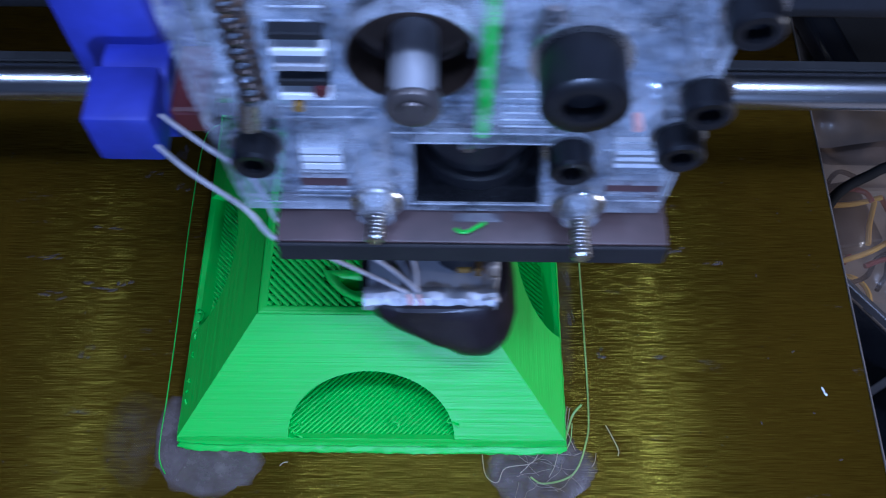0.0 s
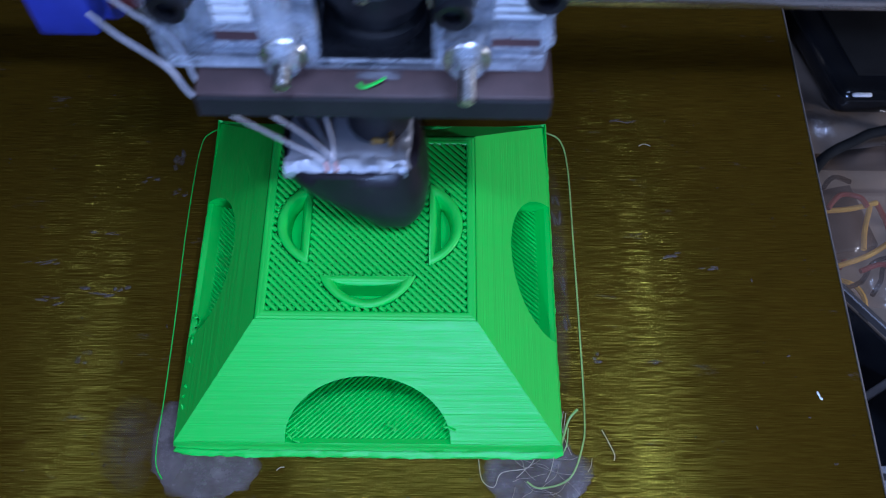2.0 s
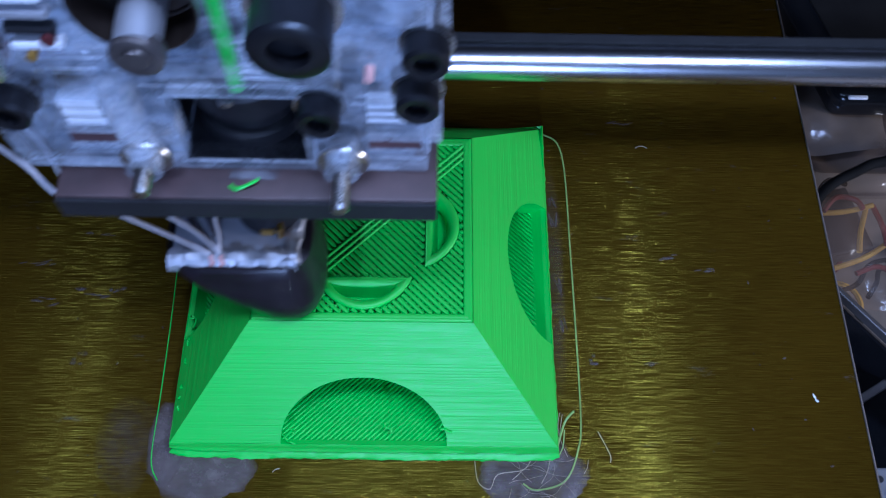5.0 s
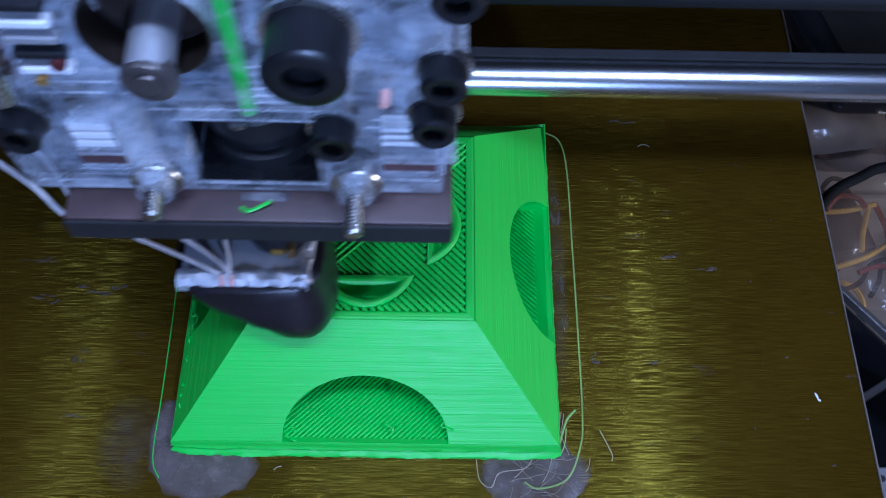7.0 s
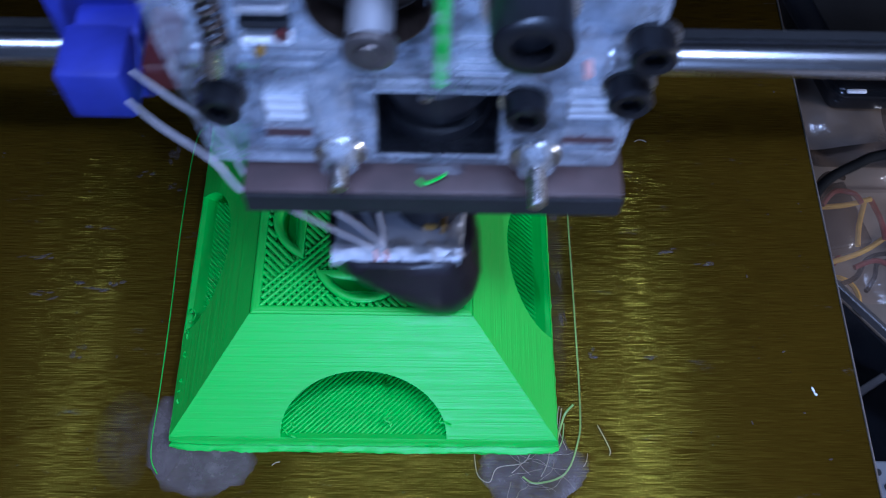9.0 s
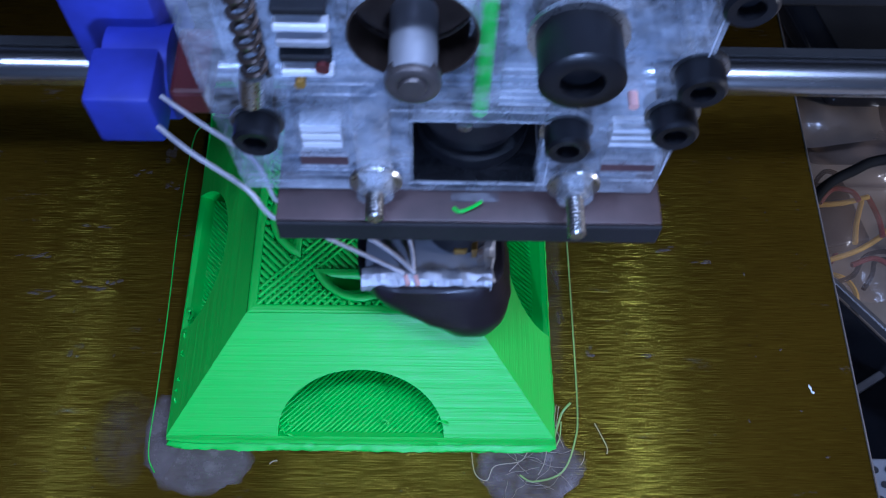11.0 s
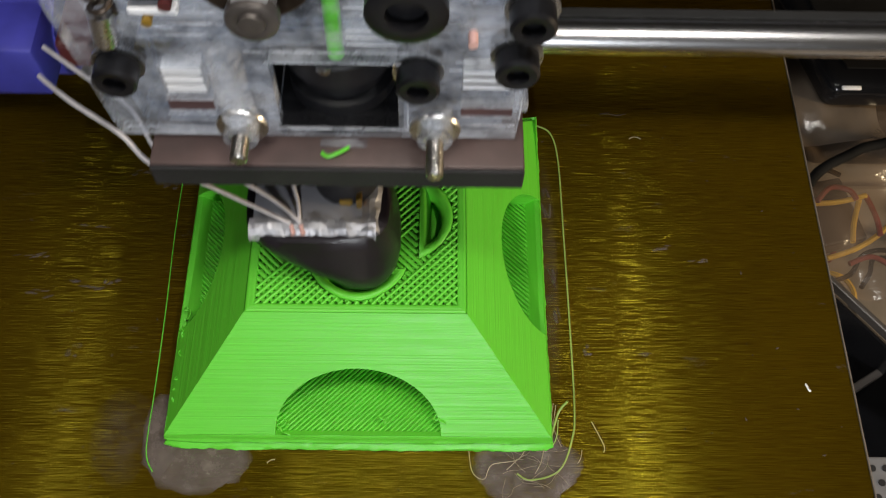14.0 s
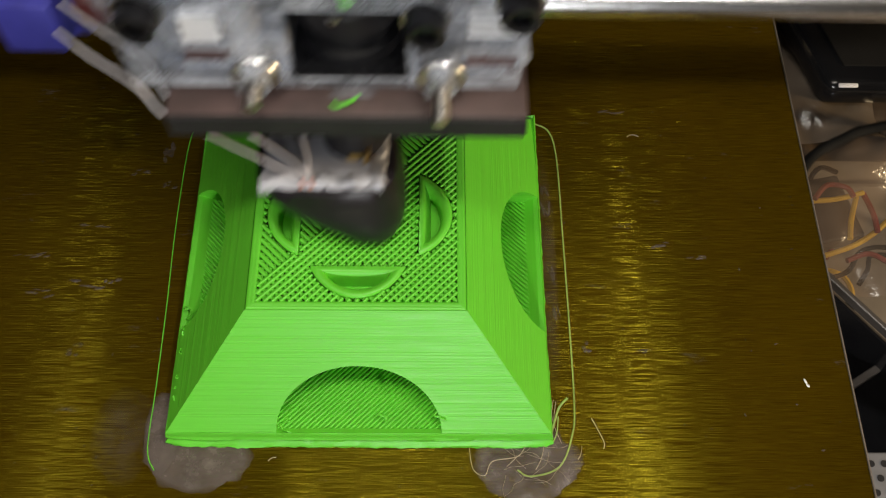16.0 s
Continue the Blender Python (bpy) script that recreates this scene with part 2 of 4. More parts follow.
FRAME_DARK = plain("dark_frame_bar", (0.012, 0.014, 0.022), 0.6, grain=500)
STRIP = plain("dull_grey_strip", (0.16, 0.16, 0.17), 0.5, grain=700)
LABEL_GREY = plain("pale_white_layer", (0.8, 0.8, 0.82), 0.6, grain=700, vary=0.08)

# ---------------------------------------------------------------- mesh helpers


def finish(name, bm, material, parent=None, smooth=False, label="", at=None):
    me = bpy.data.meshes.new(name)
    bm.normal_update()
    bm.to_mesh(me)
    bm.free()
    for mt in (material if isinstance(material, (list, tuple)) else [material]):
        me.materials.append(mt)
    if smooth:
        me.polygons.foreach_set("use_smooth", [True] * len(me.polygons))
        me.set_sharp_from_angle(angle=radians(38))
    ob = new(name, me)
    if parent:
        ob.parent = parent
    if at is not None:
        ob.matrix_basis = at
    if label:
        tagged(ob, label)
    return ob


def part(name, bm, material, parent, label="", smooth=False, at=None):
    return finish(name, bm, material, parent, smooth, label, at)


def thing(name, label, category, group="", kind="", at=None):
    ob = new(name)
    ob.empty_display_size = 0.01
    if at is not None:
        ob.matrix_basis = at
    return tagged(ob, label, category, group, kind)


def box(x0, x1, y0, y1, z0, z1, bevel=0.0, segs=2, bm=None):
    bm = bm or bmesh.new()
    out = bmesh.ops.create_cube(bm, size=1.0)
    for v in out["verts"]:
        v.co = Vector(((x0 + x1) / 2 + v.co.x * (x1 - x0), (y0 + y1) / 2 + v.co.y * (y1 - y0), (z0 + z1) / 2 + v.co.z * (z1 - z0))) * MM
    if bevel:
        es = {e for v in out["verts"] for e in v.link_edges}
        bmesh.ops.bevel(bm, geom=list(es), offset=bevel * MM, segments=segs, affect="EDGES", profile=0.5)
    return bm


def rod(a, b, r, seg=20, bm=None, r2=None):
    """A cylinder between two places, in millimetres."""
    bm = bm or bmesh.new()
    a, b = Vector(a) * MM, Vector(b) * MM
    m = Matrix.Translation((a + b) / 2) @ (b - a).to_track_quat("Z", "Y").to_matrix().to_4x4()
    bmesh.ops.create_cone(bm, cap_ends=True, segments=seg, radius1=r * MM, radius2=(r if r2 is None else r2) * MM, depth=(b - a).length, matrix=m)
    return bm


def lathe(profile, a, direction, seg=28):
    """A turned solid: (radius, height) pairs in millimetres along a direction from a."""
    bm = bmesh.new()
    m = Matrix.Translation(Vector(a) * MM) @ Vector(direction).to_track_quat("Z", "Y").to_matrix().to_4x4()
    rings = []
    for r, h in profile:
        if r <= 0:
            rings.append([bm.verts.new(m @ Vector((0, 0, h * MM)))])
        else:
            rings.append([bm.verts.new(m @ Vector((r * math.cos(2 * math.pi * i / seg) * MM, r * math.sin(2 * math.pi * i / seg) * MM, h * MM))) for i in range(seg)])
    for p, q in zip(rings, rings[1:]):
        for i in range(seg):
            j = (i + 1) % seg
            if len(p) == 1 and len(q) == 1:
                continue
            if len(p) == 1:
                bm.faces.new((p[0], q[i], q[j]))
            elif len(q) == 1:
                bm.faces.new((p[i], p[j], q[0]))
            else:
                bm.faces.new((p[i], p[j], q[j], q[i]))
    bmesh.ops.recalc_face_normals(bm, faces=bm.faces)
    return bm


def tube(points, r, seg=8, bm=None, steps=6):
    """A round cord through places in millimetres, smoothed."""
    bm = bm or bmesh.new()
    P = [Vector(p) for p in points]
    pts = []
    for i in range(len(P) - 1):
        p0, p1, p2, p3 = P[max(0, i - 1)], P[i], P[i + 1], P[min(len(P) - 1, i + 2)]
        for k in range(steps):
            t = k / steps
            pts.append(0.5 * ((2 * p1) + (p2 - p0) * t + (2 * p0 - 5 * p1 + 4 * p2 - p3) * t * t + (3 * p1 - p0 - 3 * p2 + p3) * t ** 3))
    pts.append(P[-1])
    rings = []
    up = Vector((0.31, 0.17, 0.94))
    for i, p in enumerate(pts):
        d = (pts[min(len(pts) - 1, i + 1)] - pts[max(0, i - 1)]).normalized()
        u = d.cross(up).normalized()
        v = d.cross(u)
        rings.append([bm.verts.new((p + (u * math.cos(2 * math.pi * k / seg) + v * math.sin(2 * math.pi * k / seg)) * r) * MM) for k in range(seg)])
    for a, b in zip(rings, rings[1:]):
        for k in range(seg):
            bm.faces.new((a[k], a[(k + 1) % seg], b[(k + 1) % seg], b[k]))
    bm.faces.new(rings[0][::-1])
    bm.faces.new(rings[-1])
    return bm


def slab(outline, z0, z1, holes=(), plane="xy", at=0.0):
    """A flat plate from an outline with holes, in millimetres; plane xz stands upright, with z0, z1 along y."""
    bm = bmesh.new()

    def place(p, h):
        return Vector((p[0], p[1], h) if plane == "xy" else (p[0], h, p[1])) * MM
    loops = [list(outline)] + [list(h) for h in holes]
    layers = []
    for h in (z0, z1):
        es, rings = [], []
        for lp in loops:
            vs = [bm.verts.new(place(p, h)) for p in lp]
            rings.append(vs)
            es += [bm.edges.new((vs[i], vs[(i + 1) % len(vs)])) for i in range(len(vs))]
        bmesh.ops.triangle_fill(bm, use_beauty=True, use_dissolve=False, edges=es)
        layers.append(rings)
    for ra, rb in zip(*layers):
        n = len(ra)
        for i in range(n):
            bm.faces.new((ra[i], ra[(i + 1) % n], rb[(i + 1) % n], rb[i])).material_index = 1
    bmesh.ops.recalc_face_normals(bm, faces=bm.faces)
    return bm


def circle(x, z, r, n=28):
    return [(x + r * math.cos(2 * math.pi * i / n), z + r * math.sin(2 * math.pi * i / n)) for i in range(n)]


def rect(x0, x1, z0, z1):
    return [(x0, z0), (x1, z0), (x1, z1), (x0, z1)]


def bead(bm, p, q, w=0.62, h=0.34):
    """A laid strand of filament from p to q: a flattened ridge, in millimetres."""
    p, q = Vector(p), Vector(q)
    d = q - p
    side = Vector((-d.y, d.x, 0)).normalized()
    prof = [(-0.5, 0.0), (-0.42, 0.62), (-0.16, 1.0), (0.16, 1.0), (0.42, 0.62), (0.5, 0.0)]
    a = [bm.verts.new((p + side * s * w + Vector((0, 0, k * h))) * MM) for s, k in prof]
    b = [bm.verts.new((q + side * s * w + Vector((0, 0, k * h))) * MM) for s, k in prof]
    for i in range(len(prof) - 1):
        bm.faces.new((a[i], a[i + 1], b[i + 1], b[i])).smooth = True
    bm.faces.new([bm.verts.new(v.co) for v in a])
    bm.faces.new([bm.verts.new(v.co) for v in b[::-1]])


# ---------------------------------------------------------------- room and bed
ROOM = 1.8


def structure():
    bm = box(-ROOM * 1000, ROOM * 1000, -ROOM * 1000, ROOM * 1000, -160, -130)
    tagged(finish("worktop", bm, TABLE), "grey worktop under the printer", "worktop", kind="structure")
    s, h = ROOM * 1000, 2000
    for nm, b in (("wall_north", (-s, s, s, s + 100, -130, h)), ("wall_south", (-s, s, -s - 100, -s, -130, h)),
                  ("wall_east", (s, s + 100, -s, s, -130, h)), ("wall_west", (-s - 100, -s, -s, s, -130, h))):
        tagged(finish(nm, box(*b), WALL), "dim painted wall of the workshop", "wall", kind="structure")
    tagged(finish("ceiling", box(-s, s, -s, s, h, h + 100), WALL), "dim painted workshop ceiling", "ceiling", kind="structure")


def build_bed():
    bed = thing("heated_bed", "brushed metal heated bed covered with amber film", "printer bed")
    bm = box(-121.3, 121.3, -100, 140, -3.0, 0.0, 0.25, 1)
    part("plate", bm, BED, bed)
    bm = box(121.35, 121.75, -100, 140, -3.1, 0.15, 0.1, 1)
    part("edge_strip", bm, BED_EDGE, bed, "pale scuffed edge of the plate")
    bm = box(-112, 112, -92, 132, -14, -3.0, 1.0, 1)
    part("carrier", bm, FRAME_DARK, bed, "dark carrier under the plate")
    for x in (-100, 100):
        for y in (-80, 120):
            part("support_post", rod((x, y, -130), (x, y, -14), 5), ZINC, bed)


# ---------------------------------------------------------------- the printed part
BASE, TOP, PLINTH, HEIGHT = 45.0, 24.6, 5.9, 30.4
ARCH, RISE, SINK, DEEP = 19.3, 0.56, -0.07, 23.0



def d_outline(k, w, depth, chord, n=18):
    """Half-moon outline on side k of the top: a chord and an outward bow."""
    pts = [(w * math.cos(math.pi * i / n), -(chord + depth * math.sin(math.pi * i / n) ** 1.5)) for i in range(n + 1)]
    c, s = round(math.cos(k * math.pi / 2)), round(math.sin(k * math.pi / 2))
    return [(x * c - y * s, x * s + y * c) for x, y in pts]


def in_moon(x, y):
    for k in range(4):
        c, s = round(math.cos(k * math.pi / 2)), round(math.sin(k * math.pi / 2))
        u, v = x * c + y * s, -x * s + y * c
        w = -v - 13.6
        if w > 0 and abs(u) < 10.9 and w < 8.0 * (1 - (u / 10.9) ** 2) ** 0.75:
            return True
    return False


def diagonal_runs(c, sign, half, step=0.3):
    """Stretches of the line y = sign * x + c inside the square that miss the half-moons."""
    x0, x1 = max(-half, min((-half - c) * sign, (half - c) * sign)), min(half, max((-half - c) * sign, (half - c) * sign))
    runs, start, x = [], None, x0
    while x <= x1 + 1e-6:
        ok = not in_moon(x, sign * x + c)
        if ok and start is None:
            start = x
        if not ok and start is not None:
            if x - start > 0.6:
                runs.append((start, x - step))
            start = None
        x += step
    if start is not None and x1 - start > 0.4:
        runs.append((start, x1))
    return runs


def build_print():
    ob = thing("printed_pyramid", "bright green half-printed pyramid with arched recesses on the bed", "3D print")
    rng = random.Random(4)
    # the first layers, spread a little
    bm = bmesh.new()
    levels = [(0.0, 0.9), (0.5, 1.1), (1.1, 0.9), (1.6, 0.35), (2.1, 0.1), (2.7, 0.4), (3.3, 0.65), (4.0, 0.35), (4.9, 0.4), (5.6, 0.25), (PLINTH, 0.05), (PLINTH - 0.6, -0.35)]
    rings = []
    n = 96
    for z, out in levels:
        ring = []
        for k in range(4):
            for i in range(n):
                u = -1 + 2 * i / n
                j = noise.noise((u * 6 + k * 9, z * 2.1, 3.3)) * 0.28 * (1 - z / 9) + noise.noise((u * 34 + k * 9, z * 1.3, 7.7)) * 0.34 * (1 - z / 7)
                r = BASE + out + j
                warp = 0.5 * abs(u) ** 6 if z < 4.5 else 0.0
                # the front foot is squashed out furthest
                x, y = u * BASE, -r - (1.0 * max(0.0, 1 - z / 5) * (1 - abs(u) ** 20) if k == 0 else 0.0)
                x = max(-r, min(r, x * (r / BASE)))
                c, s = round(math.cos(k * math.pi / 2)), round(math.sin(k * math.pi / 2))
                px, py = x * c - y * s, x * s + y * c
                # the rear corners have lifted into thin fins
                fin = 1.5 * max(0.0, (py - 22) / 23) ** 2 * max(0.0, (abs(px) - 30) / 15) ** 2 if z > 4 else 0.0
                ring.append(bm.verts.new(Vector((px, py, z + warp + fin)) * MM))
        rings.append(ring)
    for a, b in zip(rings, rings[1:]):
        m = len(a)
        for i in range(m):
            bm.faces.new((a[i], a[(i + 1) % m], b[(i + 1) % m], b[i]))
    part("base", bm, GREEN, ob, smooth=True)
    # each sloping side with its arch
    for k in range(4):
        rot = Matrix.Rotation(k * math.pi / 2, 4, "Z")
        bm = bmesh.new()
        run, rise = BASE - TOP, HEIGHT - PLINTH
        steps = 32
        arc = []
        for i in range(steps + 1):
            a = math.pi * (1 - i / steps)
            v = RISE * math.sin(a)
            arc.append((ARCH * math.cos(a), -BASE + run * v, PLINTH + rise * v))
        mouth = [bm.verts.new(Vector(p) * MM) for p in arc]
        crest = [bm.verts.new(Vector((-TOP + 2 * TOP * i / steps, -TOP, HEIGHT)) * MM) for i in range(steps + 1)]
        ends = [bm.verts.new(Vector((sx * BASE, -BASE, PLINTH)) * MM) for sx in (-1, 1)]
        for i in range(steps):
            bm.faces.new((mouth[i], mouth[i + 1], crest[i + 1], crest[i]))
        bm.faces.new((ends[0], mouth[0], crest[0]))
        bm.faces.new((mouth[steps], ends[1], crest[steps]))
        back = [bm.verts.new(Vector((x, -BASE + DEEP, z if 0 < i < steps else PLINTH - 3.6)) * MM) for i, (x, y, z) in enumerate(arc)]
        for i in range(steps):
            bm.faces.new((mouth[i + 1], mouth[i], back[i], back[i + 1]))
        for i in (0, steps):
            low = [bm.verts.new(Vector((arc[i][0], y, 0.3)) * MM) for y in (-BASE + 0.4, -BASE + DEEP)]
            bm.faces.new((mouth[i], low[0], low[1], back[i]))
        bmesh.ops.recalc_face_normals(bm, faces=bm.faces)
        side = part("side_wall", bm, GREEN, ob, at=rot)
        bm = bmesh.new()
        # the lip slopes down to a ribbed floor, least at the front
        lip, drop, rib = (1.6, 1.0, 0.5) if k == 0 else (4.2, 3.0, 0.75)
        for (ya, za), (yb, zb) in (((0.05, -0.2), (1.2, -0.5)), ((1.2, -0.5), (lip, -drop)), ((lip, -drop), (DEEP + 1, -drop + SINK * (DEEP + 1 - lip)))):
            bm.faces.new([bm.verts.new(Vector((x, -BASE + y, PLINTH + z)) * MM) for x, y, z in ((-ARCH - 0.3, ya, za), (ARCH + 0.3, ya, za), (ARCH + 0.3, yb, zb), (-ARCH - 0.3, yb, zb))])
        c = -80.0
        while c < 10:
            x0, x1 = max(-ARCH - 0.2, -BASE + lip - 0.8 - c), min(ARCH + 0.2, -BASE + DEEP + 0.5 - c)
            if x1 - x0 > 0.5:
                za, zb = (PLINTH - drop - 0.05 + SINK * (x + c + BASE - lip) for x in (x0, x1))
                bead(bm, (x0, x0 + c, za), (x1, x1 + c, zb + rng.uniform(0, 0.12)), 0.84, rib)
            c += 1.32
        tagged(part("recess_floor", bm, GREEN_BEAD, side, "diagonally ribbed recess floor"), kind="stuff")
        bm = bmesh.new()
        bm.faces.new([bm.verts.new(Vector((x, -BASE + DEEP + 0.2, z)) * MM) for x, z in ((-ARCH, PLINTH - 4.8), (ARCH, PLINTH - 4.8), (ARCH, 24), (-ARCH, 24))])
        part("recess_back", bm, GREEN, side)
    # top: sunk floor, rim, half-moon walls, infill
    bm = box(-TOP + 0.2, TOP - 0.2, -TOP + 0.2, TOP - 0.2, HEIGHT - 13.0, HEIGHT - 5.0)
    part("inner_floor", bm, GREEN_BEAD, ob)
    bm = bmesh.new()
    for k in range(4):
        c, s = round(math.cos(k * math.pi / 2)), round(math.sin(k * math.pi / 2))
        prof = [(TOP + 0.02, HEIGHT - 0.5), (TOP - 0.08, HEIGHT - 0.16), (TOP - 0.32, HEIGHT + 0.02), (TOP - 0.9, HEIGHT + 0.06), (TOP - 1.0, HEIGHT + 0.03), (TOP - 1.1, HEIGHT + 0.06), (TOP - 1.9, HEIGHT + 0.05), (TOP - 2.15, HEIGHT - 0.08), (TOP - 2.25, HEIGHT - 1.2)]
        a = [bm.verts.new(Vector((-r * c + r * s, -r * s - r * c, z)) * MM) for r, z in prof]
        b = [bm.verts.new(Vector((r * c + r * s, r * s - r * c, z)) * MM) for r, z in prof]
        for j in range(len(prof) - 1):
            bm.faces.new((a[j], b[j], b[j + 1], a[j + 1])).smooth = True
    part("rim", bm, GREEN_BEAD, ob)
    for k in range(4):
        bm = bmesh.new()
        rows = []
        for w, dp, ch, z in ((10.9, 8.0, 13.6, -1.0), (10.8, 7.9, 13.65, -0.1), (10.3, 7.5, 13.8, 0.22), (9.4, 6.6, 14.2, 0.4), (8.4, 5.4, 14.7, 0.3), (7.3, 4.0, 15.3, -0.35), (6.6, 3.0, 15.9, -1.5), (6.1, 2.2, 16.5, -4.8)):
            rows.append([bm.verts.new(Vector((x, y, HEIGHT + z)) * MM) for x, y in d_outline(k, w, dp, ch)])
        for a, b in zip(rows, rows[1:]):
            for i in range(len(a)):
                bm.faces.new((a[i], a[(i + 1) % len(a)], b[(i + 1) % len(b)], b[i]))
        bm.faces.new(rows[-1])
        bmesh.ops.recalc_face_normals(bm, faces=bm.faces)
        part("half_moon_wall", bm, GREEN_BEAD, ob, "raised half-moon pocket wall", smooth=True)
    half = TOP - 2.2
    for sign, z in ((1, HEIGHT - 0.95), (-1, HEIGHT - 0.45)):
        bm = bmesh.new()
        c = -2 * half + 0.9
        while c < 2 * half:
            for x0, x1 in diagonal_runs(c, sign, half):
                bead(bm, (x0, sign * x0 + c, z), (x1, sign * x1 + c, z), 1.02 if sign < 0 else 0.86, 0.42)
            c += 1.84
        tagged(part("infill_layer", bm, GREEN_BEAD, ob, "diagonal infill strands with open gaps"), kind="stuff")
    # strands laid while the head passes, region by region
    laid = []

    def lay(c, t_of, keep):
        for x0, x1 in diagonal_runs(c, 1, half):
            mx = (x0 + x1) / 2
            where = keep(mx, mx + c)
            if where is None:
                continue
            bm = bmesh.new()
            bead(bm, (x0, x0 + c, HEIGHT - 0.22), (x1, x1 + c, HEIGHT - 0.22), 0.9 if abs(c) < 2 else 0.74, 0.36)
            laid.append((part("infill_strand", bm, GREEN_BEAD, ob), t_of[where](c)))
    near = {"diagonal": lambda c: 2.0 + 0.85 * abs(c) / 1.84 + (4.2 if c > 0 else 0.0)}
    for k in (0, -1, -2, 1, 2):
        lay(1.84 * k, near, lambda x, y: "diagonal")
    rest = {"corner_a": lambda c: 4.4 + 4.2 * (-c - 5.5) / 38.0, "corner_b": lambda c: 8.8 + 3.0 * (-c - 5.5) / 38.0, "middle": lambda c: 12.5 + 3.2 * (-c - 5.5) / 26.0}
    for k in range(3, 24):
        lay(-1.84 * k, rest, lambda x, y: "corner_a" if x < -8.5 else ("middle" if max(abs(x), abs(y)) < 13.2 else "corner_b"))
    return laid


def build_skirt():
    sk = thing("skirt_strand", "thin green filament skirt line laid round the print", "filament strand")
    pts = [(37.3, -52.2, 0.25), (40.5, -53.7, 0.25), (47.3, -51.4, 0.25), (50.8, -43.9, 0.25), (51.9, -35.5, 0.25), (52.0, -10, 0.25), (51.9, 11.3, 0.25), (51.7, 34.4, 0.25), (50.2, 44.0, 0.25), (46.5, 47.0, 0.25), (42, 48.2, 0.25)]
    part("strand", tube(pts, 0.23, 6), STRAND, sk)
    pts = [(-42, 48.0, 0.2), (-48.5, 46.0, 0.2), (-51.1, 39.7, 0.2), (-51.5, 14.5, 0.2), (-50.8, -11, 0.2), (-50.5, -32, 0.2), (-50.4, -47.2, 0.2), (-48.2, -52.4, 0.2)]
    part("strand", tube(pts, 0.15, 6), GREEN_BEAD, sk)


def build_glue(name, cx, cy, rx, ry, seed, label, mat):
    bm = bmesh.new()
    n = 60
    rings = []
    for f, z in ((1.0, 0.02), (0.9, 0.12), (0.6, 0.2), (0.3, 0.22)):
        ring = []
        for i in range(n):
            a = 2 * math.pi * i / n
            k = 1 + 0.22 * noise.noise((math.cos(a) * 1.5 + seed, math.sin(a) * 1.5, seed)) + 0.10 * noise.noise((math.cos(a) * 6 + seed, math.sin(a) * 6, 1.0))
            ring.append(bm.verts.new(Vector((cx + rx * f * k * math.cos(a), cy + ry * f * k * math.sin(a), z + 0.05 * noise.noise((f * 9, a * 3, seed)))) * MM))
        rings.append(ring)
    for a, b in zip(rings, rings[1:]):
        for i in range(n):
            bm.faces.new((a[i], a[(i + 1) % n], b[(i + 1) % n], b[i]))
    bm.faces.new(rings[-1])
    tagged(finish(name, bm, mat, smooth=True), label, "glue")


def build_strings():
    rng = random.Random(11)
    ob = thing("stray_strings", "tangle of fine stray filament hairs at the corner of the print", "filament hairs", kind="stuff")
    bm = bmesh.new()
    for i in range(16):
        x, y = rng.uniform(33, 48), rng.uniform(-54, -44)
        a = rng.uniform(0, 6.28)
        pts = [(x, y, 0.3)]
        for k in range(4):
            a += rng.uniform(-0.7, 0.7)
            x, y = x + 2.2 * math.cos(a), y + 1.6 * math.sin(a)
            pts.append((x, y, 0.3 + rng.uniform(0, 0.8)))
        tube(pts, 0.045, 4, bm, 3)
    part("hairs", bm, STRING, ob)
    # a few thicker hairs drawn out over the glue
    for pts, r in (([(26, -47, 0.4), (26.8, -52, 0.4), (29.5, -53.6, 0.5), (31.4, -50.3, 0.7), (37.2, -49.2, 0.8), (39.2, -47.0, 1.0)], 0.2), ([(34.8, -51.4, 0.4), (36.2, -50.2, 0.6), (37.2, -49.2, 0.8)], 0.16),
                   ([(41.6, -52.2, 0.4), (43, -49.7, 0.7), (43.8, -46.6, 1.2)], 0.17), ([(46.3, -36, 3.5), (45.9, -39, 2.4), (46.5, -42, 1.4), (48.1, -45.8, 0.5)], 0.12),
                   ([(46.9, -36.4, 3.4), (46.4, -40, 1.8), (46.0, -43.5, 0.6)], 0.14), ([(53, -46.4, 0.3), (52.6, -48.4, 0.4), (51.8, -49.7, 0.3)], 0.12)):
        part("long_hair", tube(pts, r * 0.6, 6), STRING, ob)
    bm = tube([(45.6, -44, 0.6), (46.5, -41, 2.0), (47.6, -38, 4.0), (49.4, -36.3, 6.0)], 0.28, 6)
    tube([(45.8, -46, 0.5), (47.0, -43.5, 1.5), (47.3, -40, 3.2)], 0.15, 5, bm)
    part("curl", bm, STRAND, ob, "pale curled end of filament")


